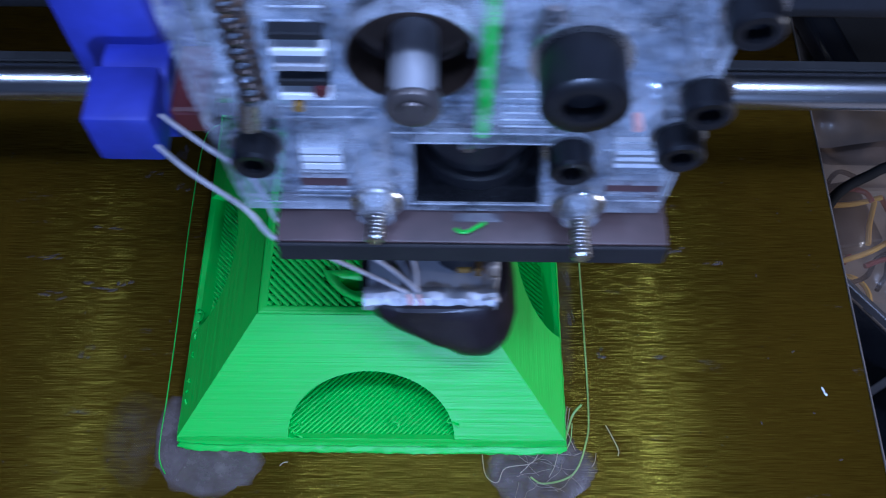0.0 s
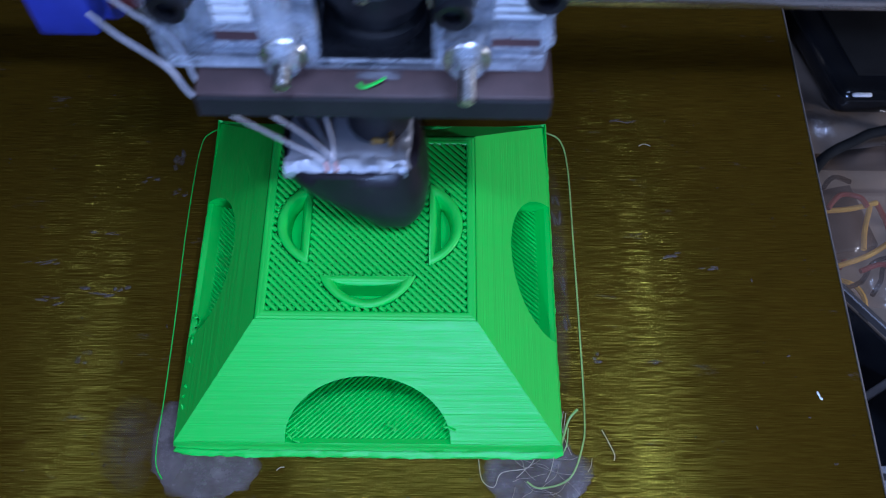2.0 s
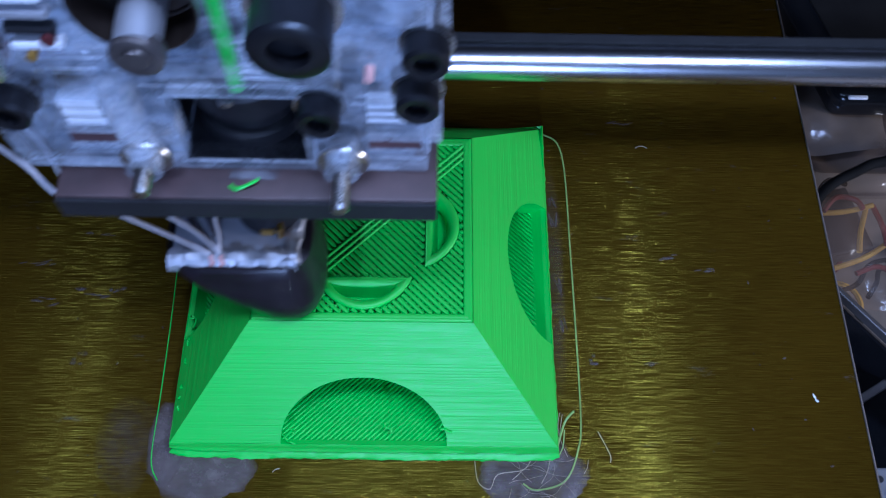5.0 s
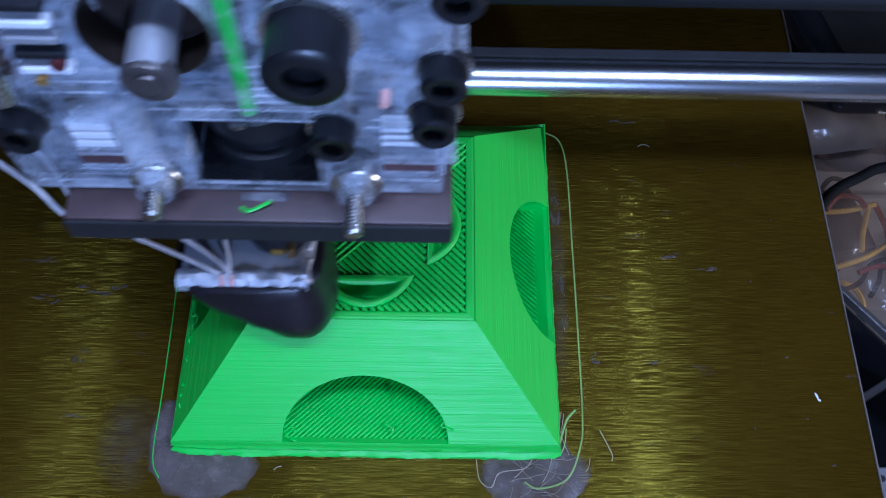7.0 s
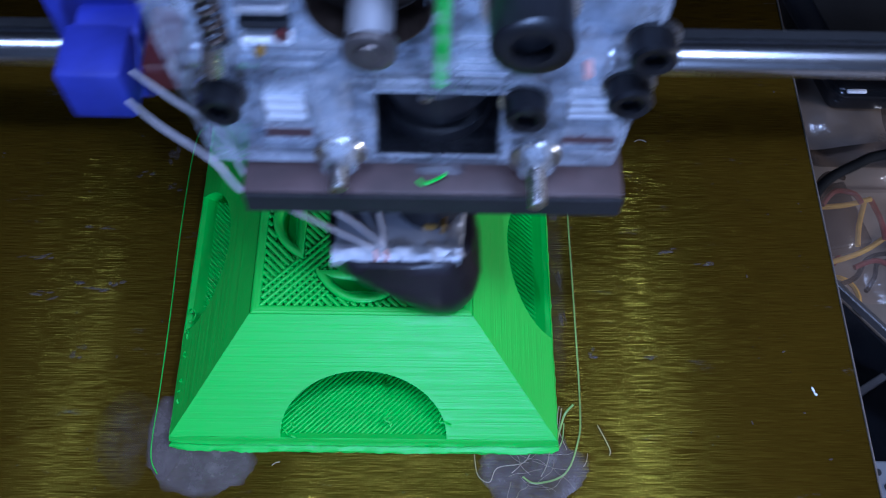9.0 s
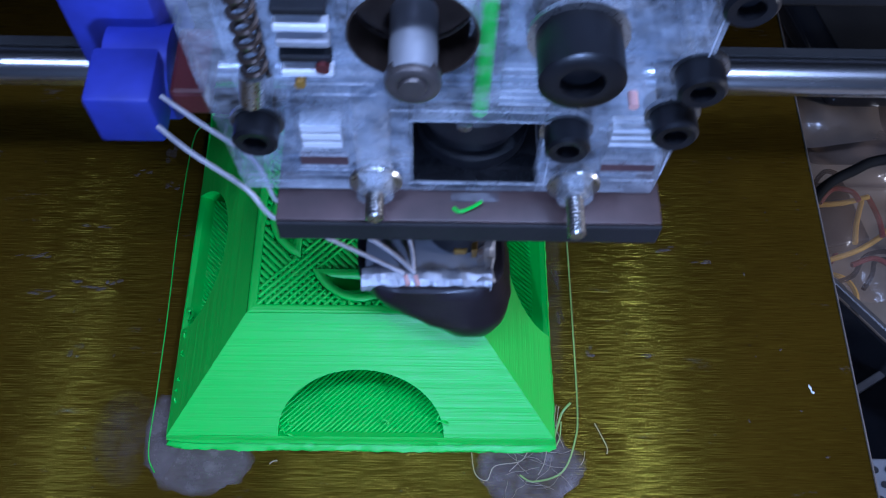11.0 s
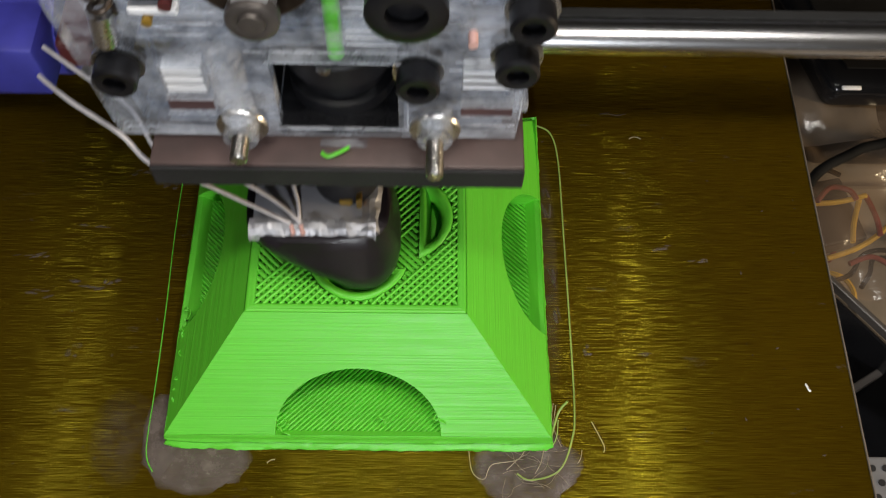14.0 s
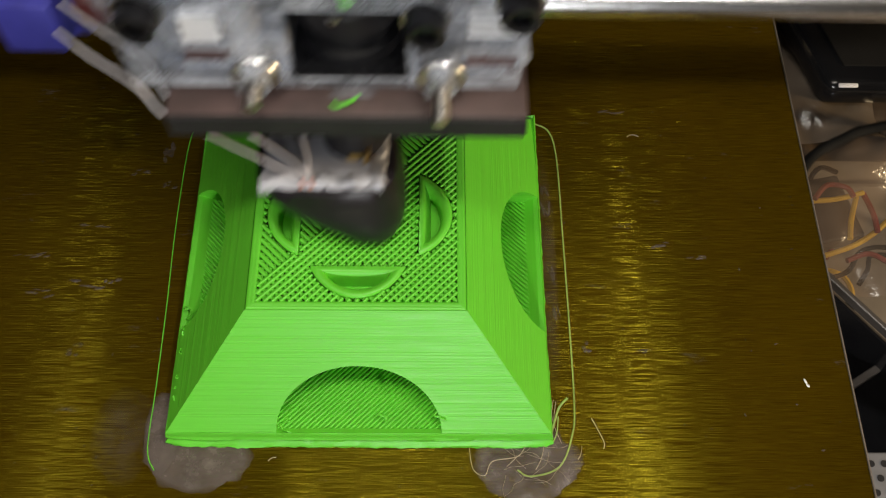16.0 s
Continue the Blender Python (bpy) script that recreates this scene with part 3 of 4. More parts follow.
def build_curls():
    rng = random.Random(3)
    ob = thing("filament_curls", "small loose green curls along the base of the print", "filament curls", kind="stuff")
    for y in (-20.0, -25.5, -31.5, -36.0, -14.5):
        pts = []
        a = rng.uniform(0, 6.28)
        for k in range(9):
            a += rng.uniform(0.6, 1.3)
            pts.append((-43.2 + (0.5 + 0.4 * rng.random()) * math.cos(a), y + (0.8 + 0.8 * rng.random()) * math.sin(a) + 0.3 * k - 1.2, 7.4 + 0.5 * math.sin(a * 0.7)))
        part("curl", tube(pts, 0.24, 6, None, 3), GREEN_BEAD, ob, smooth=True)
    for x, y, z in ((-17.6, -42.0, 9.4), (-18.4, -43.6, 7.4), (17.4, -41.2, 9.5), (4.5, -41.0, 8.2)):
        pts = [(x + rng.uniform(-1.1, 1.1) + 0.5 * k, y + rng.uniform(-0.6, 0.6) - 0.35 * k, z + rng.uniform(-0.3, 0.5)) for k in range(5)]
        part("curl", tube(pts, 0.24, 6, None, 4), GREEN_BEAD, ob, smooth=True)


def build_flecks():
    """Specks, dried smears and short hairs scattered on the film."""
    rng = random.Random(21)
    ob = thing("bed_flecks", "pale specks and dried smears scattered on the bed", "debris", kind="stuff")
    bm = bmesh.new()

    def fleck(x, y, rx, ry, turn):
        n = 14
        vs = []
        for i in range(n):
            a = 2 * math.pi * i / n
            k = rng.uniform(0.8, 1.15)
            u, v = rx * k * math.cos(a), ry * k * math.sin(a)
            vs.append(bm.verts.new(Vector((x + u * math.cos(turn) - v * math.sin(turn), y + u * math.sin(turn) + v * math.cos(turn), 0.05)) * MM))
        top = bm.verts.new(Vector((x, y, 0.16)) * MM)
        for i in range(n):
            bm.faces.new((vs[i], vs[(i + 1) % n], top))
    # long dried smears
    for x, y, rx, ry in ((-84, -7, 3.5, 0.9), (-73, -4.2, 4.6, 0.8), (-66, -3.6, 2.2, 0.9), (-72.3, -22, 1.7, 1.2), (-88, 4.3, 4, 0.5), (-73, 13, 5, 0.4), (-63, 30, 2.2, 0.7), (-55, 26, 2.4, 0.9), (-56, 36, 2.0, 2.6), 
                         (78.3, 8.2, 2.6, 0.7), (87.6, 5, 2.4, 0.6), (56, -21.1, 1.4, 0.9), (67.6, 51.9, 4.0, 0.5), (72, -22, 3.0, 0.4), (68, 14, 2.5, 0.5), (48.5, -5, 1.0, 5.0), (47.8, 20, 1.0, 4.0)):
        for k in range(5):
            fleck(x + rng.uniform(-1, 1) * rx, y + rng.uniform(-1, 1) * ry * 1.4, rx * rng.uniform(0.16, 0.5), ry * rng.uniform(0.3, 0.7), rng.uniform(-0.1, 0.35))
    # specks
    for k in range(150):
        x, y = rng.uniform(-118, 119), rng.uniform(-58, 100)
        if abs(x) < 46 and abs(y) < 46:
            continue
        r = rng.uniform(0.08, 0.28)
        fleck(x, y, r * rng.uniform(1, 2.2), r, rng.uniform(0, 3))
    part("flecks", bm, SMEAR, ob)
    bm = bmesh.new()
    fleck(110.0, -29.8, 0.32, 0.7, 0.3)
    fleck(110.5, -31.0, 0.3, 0.5, 0.8)
    fleck(110.2, -30.5, 0.2, 0.6, 0.1)
    part("white_chip", bm, LABEL_GREY, ob, "pale chip on the bed")
    for pts in ([(72.2, 43.0), (73.2, 43.6), (74.4, 43.6), (75.5, 43.0)], [(55.8, -39.5), (57.2, -42.5), (58.4, -45.5), (58.2, -47)], [(-31, 53), (-28, 55), (-24, 54)], [(-21.6, -50.2), (-20.9, -49.5), (-19.8, -49.3)]):
        part("hair", tube([(x, y, 0.3) for x, y in pts], 0.13, 5), STRING, ob)


# ---------------------------------------------------------------- gantry and print head
ROD_Y, ROD_Z = 58.6, 48.0


def build_gantry():
    g = thing("cross_gantry", "polished steel guide rod with black belt across the bed", "printer gantry")
    part("guide_rod", rod((-360, ROD_Y, ROD_Z), (360, ROD_Y, ROD_Z), 4.2, 32), CHROME, g, "polished steel guide rod", smooth=True)
    part("belt", box(-360, 360, ROD_Y + 5.0, ROD_Y + 7.8, ROD_Z - 4, ROD_Z + 1.5, 0.3, 1), RUBBER, g, "black drive belt")
    part("rear_beam", box(-360, 360, ROD_Y + 26, ROD_Y + 50, ROD_Z - 5, ROD_Z + 9, 1.0, 2), FRAME_DARK, g, "dark blue-black rear beam")
    return g


def cap_screw(parent, x, y, z, r=3.6, h=4.2, shaft=22.0):
    """A socket cap screw with its head towards -y."""
    prof = [(0, 2.4), (r * 0.5, 2.4), (r * 0.52, 0.15), (r * 0.86, 0.0), (r, 0.5), (r, h), (0, h)]
    head = part("cap_screw", lathe(prof, (x, y, z), (0, 1, 0), 24), BLACK_OXIDE, parent, "black socket cap screw", smooth=True)
    part("shaft", rod((x, y + h, z), (x, y + h + shaft, z), r * 0.52, 14), ZINC, head, smooth=True)
    part("washer", lathe([(0, 0), (r * 1.2, 0), (r * 1.2, 0.8), (0, 0.8)], (x, y + h, z), (0, 1, 0), 20), ZINC, head, smooth=True)
    return head


def threaded_stud(parent, x, y, z, length):
    prof = [(0, 0), (1.2, 0)]
    h = 0.3
    while h < length:
        prof += [(1.55, h), (1.25, h + 0.35)]
        h += 0.7
    prof += [(0, length + 0.3)]
    stud = part("stud", lathe(prof, (x, y - length, z), (0, 1, 0), 16), ZINC, parent, "zinc threaded stud with nut")
    part("nut", lathe([(0, 0), (2.2, 0), (2.6, 0.4), (2.6, 1.8), (2.2, 2.2), (0, 2.2)], (x, y - 0.6, z), (0, 1, 0), 6), ZINC, stud)
    part("washer", lathe([(0, 0), (4.4, 0), (4.6, 0.4), (4.4, 1.1), (0, 1.1)], (x, y + 1.4, z), (0, 1, 0), 24), ZINC, stud, smooth=True)


def build_head():
    h = thing("print_head", "clear acrylic print head with black screws and taped hot end", "print head")
    both = [ACRYLIC, ACRYLIC_EDGE]
    # mounting plate
    part("mount_plate", box(-34.6, 33.2, 3.2, 44, 71.2, 77.0, 0.5, 2), PLATE, h, "dark brown mounting plate", smooth=True)
    part("plate_edge", box(-34.6, 33.2, 2.5, 3.3, 71.0, 76.8, 0.4, 2), PLATE_EDGE, h, "near-black front edge of the plate")
    # front and rear acrylic panels
    window = rect(-10.6, 10.4, 80.6, 98.6)
    bore = circle(-10.3, 118.8, 9.3, 40)
    holes = [window, bore, rect(-28.9, -21.9, 89.8, 97.0), rect(-29.6, -21.4, 85.0, 88.2), rect(21.2, 30.4, 84.2, 87.0), rect(21.2, 30.4, 88.6, 90.6)]
    outline = [(-40, 78), (31.4, 78), (32.4, 95), (32.6, 150), (-43.5, 150), (-42.5, 110)]
    part("front_panel", slab(outline, 9.0, 12.0, holes, "xz"), both, h, "hazy clear acrylic front panel")
    part("inner_panel", slab([(-36, 78), (29, 78), (31, 95), (31, 150), (-39, 150), (-38, 95)], 12.3, 15.2, [rect(-11.5, 11.3, 80.6, 99.4), circle(-10.3, 118.8, 11.2, 40), rect(-30.5, -20.5, 84.5, 99.6), rect(-1.8, 3.2, 101.0, 149.0)], "xz"), both, h, "clear acrylic inner panel")
    part("rear_panel", slab(outline, 31, 34, [circle(-10.3, 118, 8, 32)], "xz"), [ACRYLIC_BACK, ACRYLIC_EDGE], h, "scuffed acrylic rear panel")
    for z0, z1, x0, x1, y1 in ((77.2, 80, -36, 34, 30.9), (99.6, 102.4, -16, 14, 30.9), (103.5, 106, -36, -17, 30.9), (106, 108.6, 16, 35, 26), (126, 129, -36, -20, 30.9), (134, 137, -20, 36, 30.9)):
        part("shelf", box(x0, x1, 15.3, y1, z0, z1, 0.2, 1), ACRYLIC_BACK, h, "clear acrylic shelf")
    for x, z1 in ((-20, 99), (13.5, 99), (-20, 134), (20, 134)):
        part("rib", box(x - 1.5, x + 1.5, 15.3, 30.9, z1 - 18, z1, 0.2, 1), ACRYLIC_BACK, h)
    # layered edges showing white behind the slots
    for k in range(3):
        part("edge_layer", box(-28.7, -22.1, 9.4, 12.2, 90.0 + 2.3 * k, 91.8 + 2.3 * k, 0.15, 1), LABEL_GREY, h, "pale acrylic layer")
    part("slot_back", box(-29.5, -21.5, 9.4, 10.2, 85.1, 88.1, 0.1, 1), SLOT_BROWN, h, "brown board behind the slot")
    for k in range(3):
        part("edge_layer", box(21.4, 30.2, 9.2, 12.0, 92.0 + 1.9 * k, 93.0 + 1.9 * k, 0.1, 1), LABEL_GREY, h, "pale acrylic layer")
    part("slot_back", box(21.3, 30.3, 9.4, 10.2, 84.3, 86.9, 0.1, 1), SLOT_BROWN, h, "brown board behind the slot")
    # pale frosted strips on the face draw the bright lines at cut edges and engraving
    for x0, x1, z in [(-11.2, 12.2, 98.7), (-14, 12.4, 101.4), (-11.5, 12.6, 80.2), (-38, -29, 80.4), (-30, -20, 82.6), (-30, -16, 84.2), (18, 31, 82.0), (19, 31.6, 97.4), (20, 31.8, 99.4), (-30, -16, 105.2), (-30, -16, 107.8)] + [(2.6, 10.4 - 0.2 * k, 103.4 + 1.7 * k) for k in range(6)] + [(-29 + 0.5 * (k % 2), -21.5 - 0.9 * (k % 3), 121 + 2.6 * k) for k in range(4)]:
        part("edge_line", box(x0, x1, 8.82, 9.02, z, z + 0.32, 0.05, 1), FROST, h, "frosted strip drawing a bright edge line")
    for x, z0, z1 in ((12.0, 81, 98), (31.6, 84, 128)):
        part("edge_line", box(x - 0.14, x + 0.14, 8.84, 9.02, z0, z1, 0.05, 1), FROST, h, "frosted strip drawing a bright edge line")
    # small coloured bits and stacked plates inside
    for k in range(5):
        part("stacked_plate", box(-29, -21.6, 6.9, 8.95, 112 + 3.2 * k, 113.4 + 3.2 * k, 0.2, 1), (LABEL_GREY, BLACK_PLASTIC, ALUMINIUM)[k % 3], h, "thin stacked plate inside the head")
    part("red_bead", rod((-23, 6.2, 114.6), (-23, 8.9, 114.6), 1.0, 14), RED_DARK, h, smooth=True)
    part("amber_bead", rod((-26.5, 6.2, 111), (-26.5, 8.9, 111), 0.8, 14), AMBER, h, smooth=True)
    part("copper_pin", rod((22.5, 6.6, 106.5), (22.5, 9.2, 106.5), 0.8, 12), COPPER, h, "small copper pin", smooth=True)
    part("tension_post", lathe([(0, 0), (2.2, 0), (2.2, 6), (1.2, 6.4), (1.2, 14), (2.0, 14.4), (2.0, 20), (0, 20)], (8.5, 13.5, 120), (0, 0, 1), 20), GEAR, h, "dark tension post", smooth=True)
    # clear standoffs over the studs
    for x in (-16.9, 16.8):
        part("standoff", rod((x, 4.0, 84.0), (x, 9.0, 84.0), 3.1, 24), ACRYLIC, h, smooth=True)
        part("clear_pillar", rod((x, 7.0, 87.4), (x, 7.0, 106.0 if x < 0 else 90.5), 3.0, 20), ACRYLIC, h, "clear plastic pillar", smooth=True)
    # hot end body behind the window
    part("hot_end_body", lathe([(0, 0), (9.6, 0), (9.9, 0.4), (9.9, 4), (8.2, 4.4), (8.2, 9), (10.2, 9.4), (10.2, 14.4), (9.7, 15.0), (7.5, 15.2), (7.2, 14.4), (0, 14.2)], (-0.2, 21.5, 79.5), (0, 0, 1), 40), BLACK_PLASTIC, h, "black grooved hot end body", smooth=True)
    part("body_screw", lathe([(0, 0), (1.6, 0), (1.6, 1), (0, 1.2)], (-2, 12.5, 93.2), (0, 0, 1), 14), ZINC, h, smooth=True)
    # black panels added round the hot end to darken the window's inside
    part("dark_floor", box(-11.2, 11.2, 9.2, 29.0, 80.1, 80.6, 0.1, 1), BLACK_PLASTIC, h, "black sheet added to darken the window floor")
    for sx in (-1, 1):
        part("dark_side", box(sx * 11.8 - 0.4, sx * 11.8 + 0.4, 15.4, 29.0, 80.7, 99.2, 0.1, 1), BLACK_PLASTIC, h)
    part("dark_backing", box(-12.5, 12.5, 29.2, 30.8, 80.2, 99.4, 0.3, 1), BLACK_PLASTIC, h, "black backing behind the hot end")
    part("ledge", box(-4, 4.5, 7.2, 8.9, 77.1, 77.5, 0.1, 1), ACRYLIC, h, "small clear ledge on the plate")
    part("filament_scrap", tube([(-3.6, 5.6, 77.7), (-2.4, 4.9, 77.6), (-0.4, 5.6, 77.9), (1.4, 6.6, 78.2)], 0.36, 6), GREEN_BEAD, h, "green scrap of filament")
    part("neck", rod((-1.5, 17.5, 50), (-1.0, 19, 72), 7.0, 30), BLACK_PLASTIC, h, smooth=True)
    part("filament", rod((0.2, 12.9, 96.5), (0.4, 13.4, 150), 1.45, 14), GREEN_BEAD, h, "green filament feeding down", smooth=True)
    # assumed motor body, added behind the rear panel to darken the hazy acrylic
    motor = part("motor", box(-31, 13, 36, 72, 92, 136, 2.5, 2), BLACK_PLASTIC, h, "black motor body added behind to darken the acrylic", smooth=True)
    part("face", box(-31, 15, 34.2, 36.2, 91, 137, 1.5, 2), ALUMINIUM, motor, "dull metal motor face")
    # screws
    for x, y, z in ((-35, 4.8, 97.6), (13.9, 4.8, 96.7), (29.8, 4.8, 101.0), (31.2, 4.8, 112.0), (32.8, 4.8, 129.5)):
        cap_screw(h, x, y, z)
    cap_screw(h, 12.5, 0.5, 119.5, 6.0, 8.0, 24)
    threaded_stud(h, -16.9, 5.0, 84.0, 5.5)
    threaded_stud(h, 16.8, 5.0, 83.6, 8.0)
    part("silver_spacer", rod((-34.6, 8.0, 104.8), (-33.6, 8.0, 111.5), 1.9, 20), ZINC, h, "pale ringed spacer", smooth=True)
    spring = [(-32.6 + 1.7 * math.cos(k * 0.8), 7.0 + 1.7 * math.sin(k * 0.8), 112 + 0.38 * k) for k in range(60)]
    part("spring", tube(spring, 0.5, 6, None, 2), GEAR, h, "small dark coil spring", smooth=True)
    # drive wheel
    part("drive_gear", lathe([(0, 0), (2, 0), (12.6, 0.0), (13.0, 0.5), (13.0, 6), (12.6, 6.4), (0, 6.4)], (-10.3, 16.6, 118.6), (0, 1, 0), 40), GEAR, h, "dark bronze drive gear", smooth=True)
    # added ring covers the pale cut wall so that the bore reads dark
    part("dark_bore_ring", lathe([(9.25, 0), (9.25, 6.4), (8.95, 6.4), (8.95, 0), (9.25, 0)], (-10.3, 8.9, 118.8), (0, 1, 0), 48), GEAR, h, "dark ring added to darken the bore wall", smooth=True)
    shaft = part("drive_shaft", rod((-10.3, 5.6, 114.2), (-10.3, 30.5, 116.5), 3.5, 28), ALUMINIUM, h, "dull metal drive shaft", smooth=True)
    part("nut", lathe([(0, 0), (1.9, 0), (2.1, 0.5), (3.0, 0.2), (3.9, 0.5), (4.1, 1.0), (4.1, 2.6), (0, 2.8)], (-10.3, 3.9, 113.4), (0, 1, 0), 24), CAP_STEEL, shaft, "dark rounded end cap", smooth=True)
    build_heater(h)
    build_carriage_side(h)
    return h


def build_heater(h):
    """The taped heater block: a rounded lump with a lower lobe, foil on its top."""
    def lump(rings, mat, name, label):
        bm = bmesh.new()
        n = 40
        prev = None
        for z, cx, cy, rx, ry, k in rings:
            ring = []
            for i in range(n):
                a = 2 * math.pi * i / n
                c, s = math.cos(a), math.sin(a)
                e = 0.5 + 0.4 * max(0.0, min(1.0, (46 - z) / 12))
                x = cx + rx * math.copysign(abs(c) ** e, c)
                y = cy + ry * math.copysign(abs(s) ** e, s)
                w = 0.35 * noise.noise((x * 0.3, y * 0.3, z * 0.4 + k))
                ring.append(bm.verts.new(Vector((x + w, y + w, z + w * 0.6)) * MM))
            if prev:
                for i in range(n):
                    bm.faces.new((prev[i], prev[(i + 1) % n], ring[(i + 1) % n], ring[i]))
            else:
                bm.faces.new(ring[::-1])
            prev = ring
        bm.faces.new(prev)
        bmesh.ops.recalc_face_normals(bm, faces=bm.faces)
        return part(name, bm, mat, h, label, smooth=True)
    lump([(32.4, 1.5, 5.6, 4.2, 4.4, 0), (33.2, 1.3, 5.8, 6.8, 6.4, 0), (36, 0.2, 8.0, 9.4, 9.2, 0), (39, -2.0, 9.9, 11.9, 10.6, 0), (42.5, -5.0, 11.6, 14.4, 11.1, 0), (46, -6.9, 12.5, 15.2, 11, 0), (49.4, -7.4, 12.8, 15.0, 10.6, 0), (49.9, -7.4, 12.8, 14.4, 10.0, 0)],
         INSULATION, "heater_block", "black taped heater block")
    part("block_top", box(-20.6, 4.6, 5.0, 22.0, 49.2, 50.6, 0.5, 2), BLOCK_TOP, h, "dull aluminium top of the heater block", smooth=True)
    # crumpled foil along the front and one end
    for x0, y0, x1, y1, n in ((-21.2, 4.0, 5.0, 4.2, 34), (5.0, 4.2, 5.4, 20.0, 22)):
        bm = bmesh.new()
        rows = []
        for i in range(n + 1):
            u = i / n
            x, y = x0 + (x1 - x0) * u, y0 + (y1 - y0) * u
            nx, ny = (0, -1) if y1 - y0 < 5 else (1, 0)
            row = []
            for k, (o, z) in enumerate(((-3.0, 50.7), (-1.6, 51.2), (-0.3, 51.0), (0.6, 50.0), (0.9, 48.6), (0.6, 47.6))):
                j = 0.6 * noise.noise((x * 0.42, y * 0.42, k * 1.1)) + 0.25 * noise.noise((x * 1.3, y * 1.3, k * 1.7))
                row.append(bm.verts.new(Vector((x + nx * (o + j), y + ny * (o + j), z + 0.5 * noise.noise((x * 0.5 + 7, y * 0.5, k * 1.3)))) * MM))
            rows.append(row)
        for a, b in zip(rows, rows[1:]):
            for k in range(5):
                bm.faces.new((a[k], b[k], b[k + 1], a[k + 1]))
        bmesh.ops.recalc_face_normals(bm, faces=bm.faces)
        part("foil_strip", bm, FOIL, h, "crumpled silver tape on the heater edge")
    part("nozzle", lathe([(0, 0), (0.5, 0), (2.6, 2.0), (3.4, 2.2), (3.4, 4), (0, 4)], (0, 9.0, HEIGHT + 0.15), (0, 0, 1), 20), BRASS, h, "brass nozzle tip", smooth=True)
    for x, y in ((-12.4, 5.2), (-10.4, 5.2)):
        part("crimp", rod((x, y, 51.0), (x + 0.6, y - 2.0, 50.9), 0.5, 12), COPPER, h, "bright copper crimp at the wire end", smooth=True)
    part("amber_wrap", box(-2.8, 0.0, 10.2, 12.2, 50.6, 52.6, 0.4, 2), AMBER, h, "amber tape at the neck")
    part("copper_clip", box(0.8, 2.0, 9.6, 12.0, 50.6, 54.0, 0.3, 2), BRASS, h, "small brass clip")


def build_carriage_side(h):
    """The blue bearing block on the guide rod, with its wires."""
    bb = part("bearing_block", box(-79, -61, 46, 66, 54, 90, 1.5, 2), BLUE, h, "blue printed bearing block", smooth=True)
    part("sleeve", rod((-71, 42, 68), (-58.5, 42, 68), 9.5, 28), BLUE, bb, smooth=True)
    part("clip", box(-71.5, -58.8, 25.4, 38, 67, 80.5, 1.0, 2), BLUE, bb, smooth=True)
    part("side_bracket", box(-57, -50, 30, 46, 70, 77, 1, 2), RED_DARK, h, "dark red bracket beside the block")
    w = [(-57, 21, 79), (-50, 15, 79.5), (-40, 8.5, 78.5), (-36, 6.5, 72), (-30, 9, 62), (-20, 8, 54), (-12.6, 5.6, 51.2)]
    part("wire", tube(w, 0.42, 8), WIRE_WHITE, h, "white sleeved heater wire", smooth=True)
    w2 = [(-57, 27, 80), (-49, 21, 80), (-39, 14, 79), (-35, 10, 70), (-27, 12, 62), (-17, 10, 54.5), (-10.4, 5.8, 51.2)]
    part("wire", tube(w2, 0.42, 8), WIRE_WHITE, h, "white sleeved heater wire", smooth=True)
    w3 = [(-24, 20, 70), (-15, 17, 60), (-11.5, 11, 54), (-10.8, 6.5, 51.4)]
    part("wire", tube(w3, 0.42, 8), WIRE_WHITE, h, smooth=True)


# ---------------------------------------------------------------- clutter beside the bed


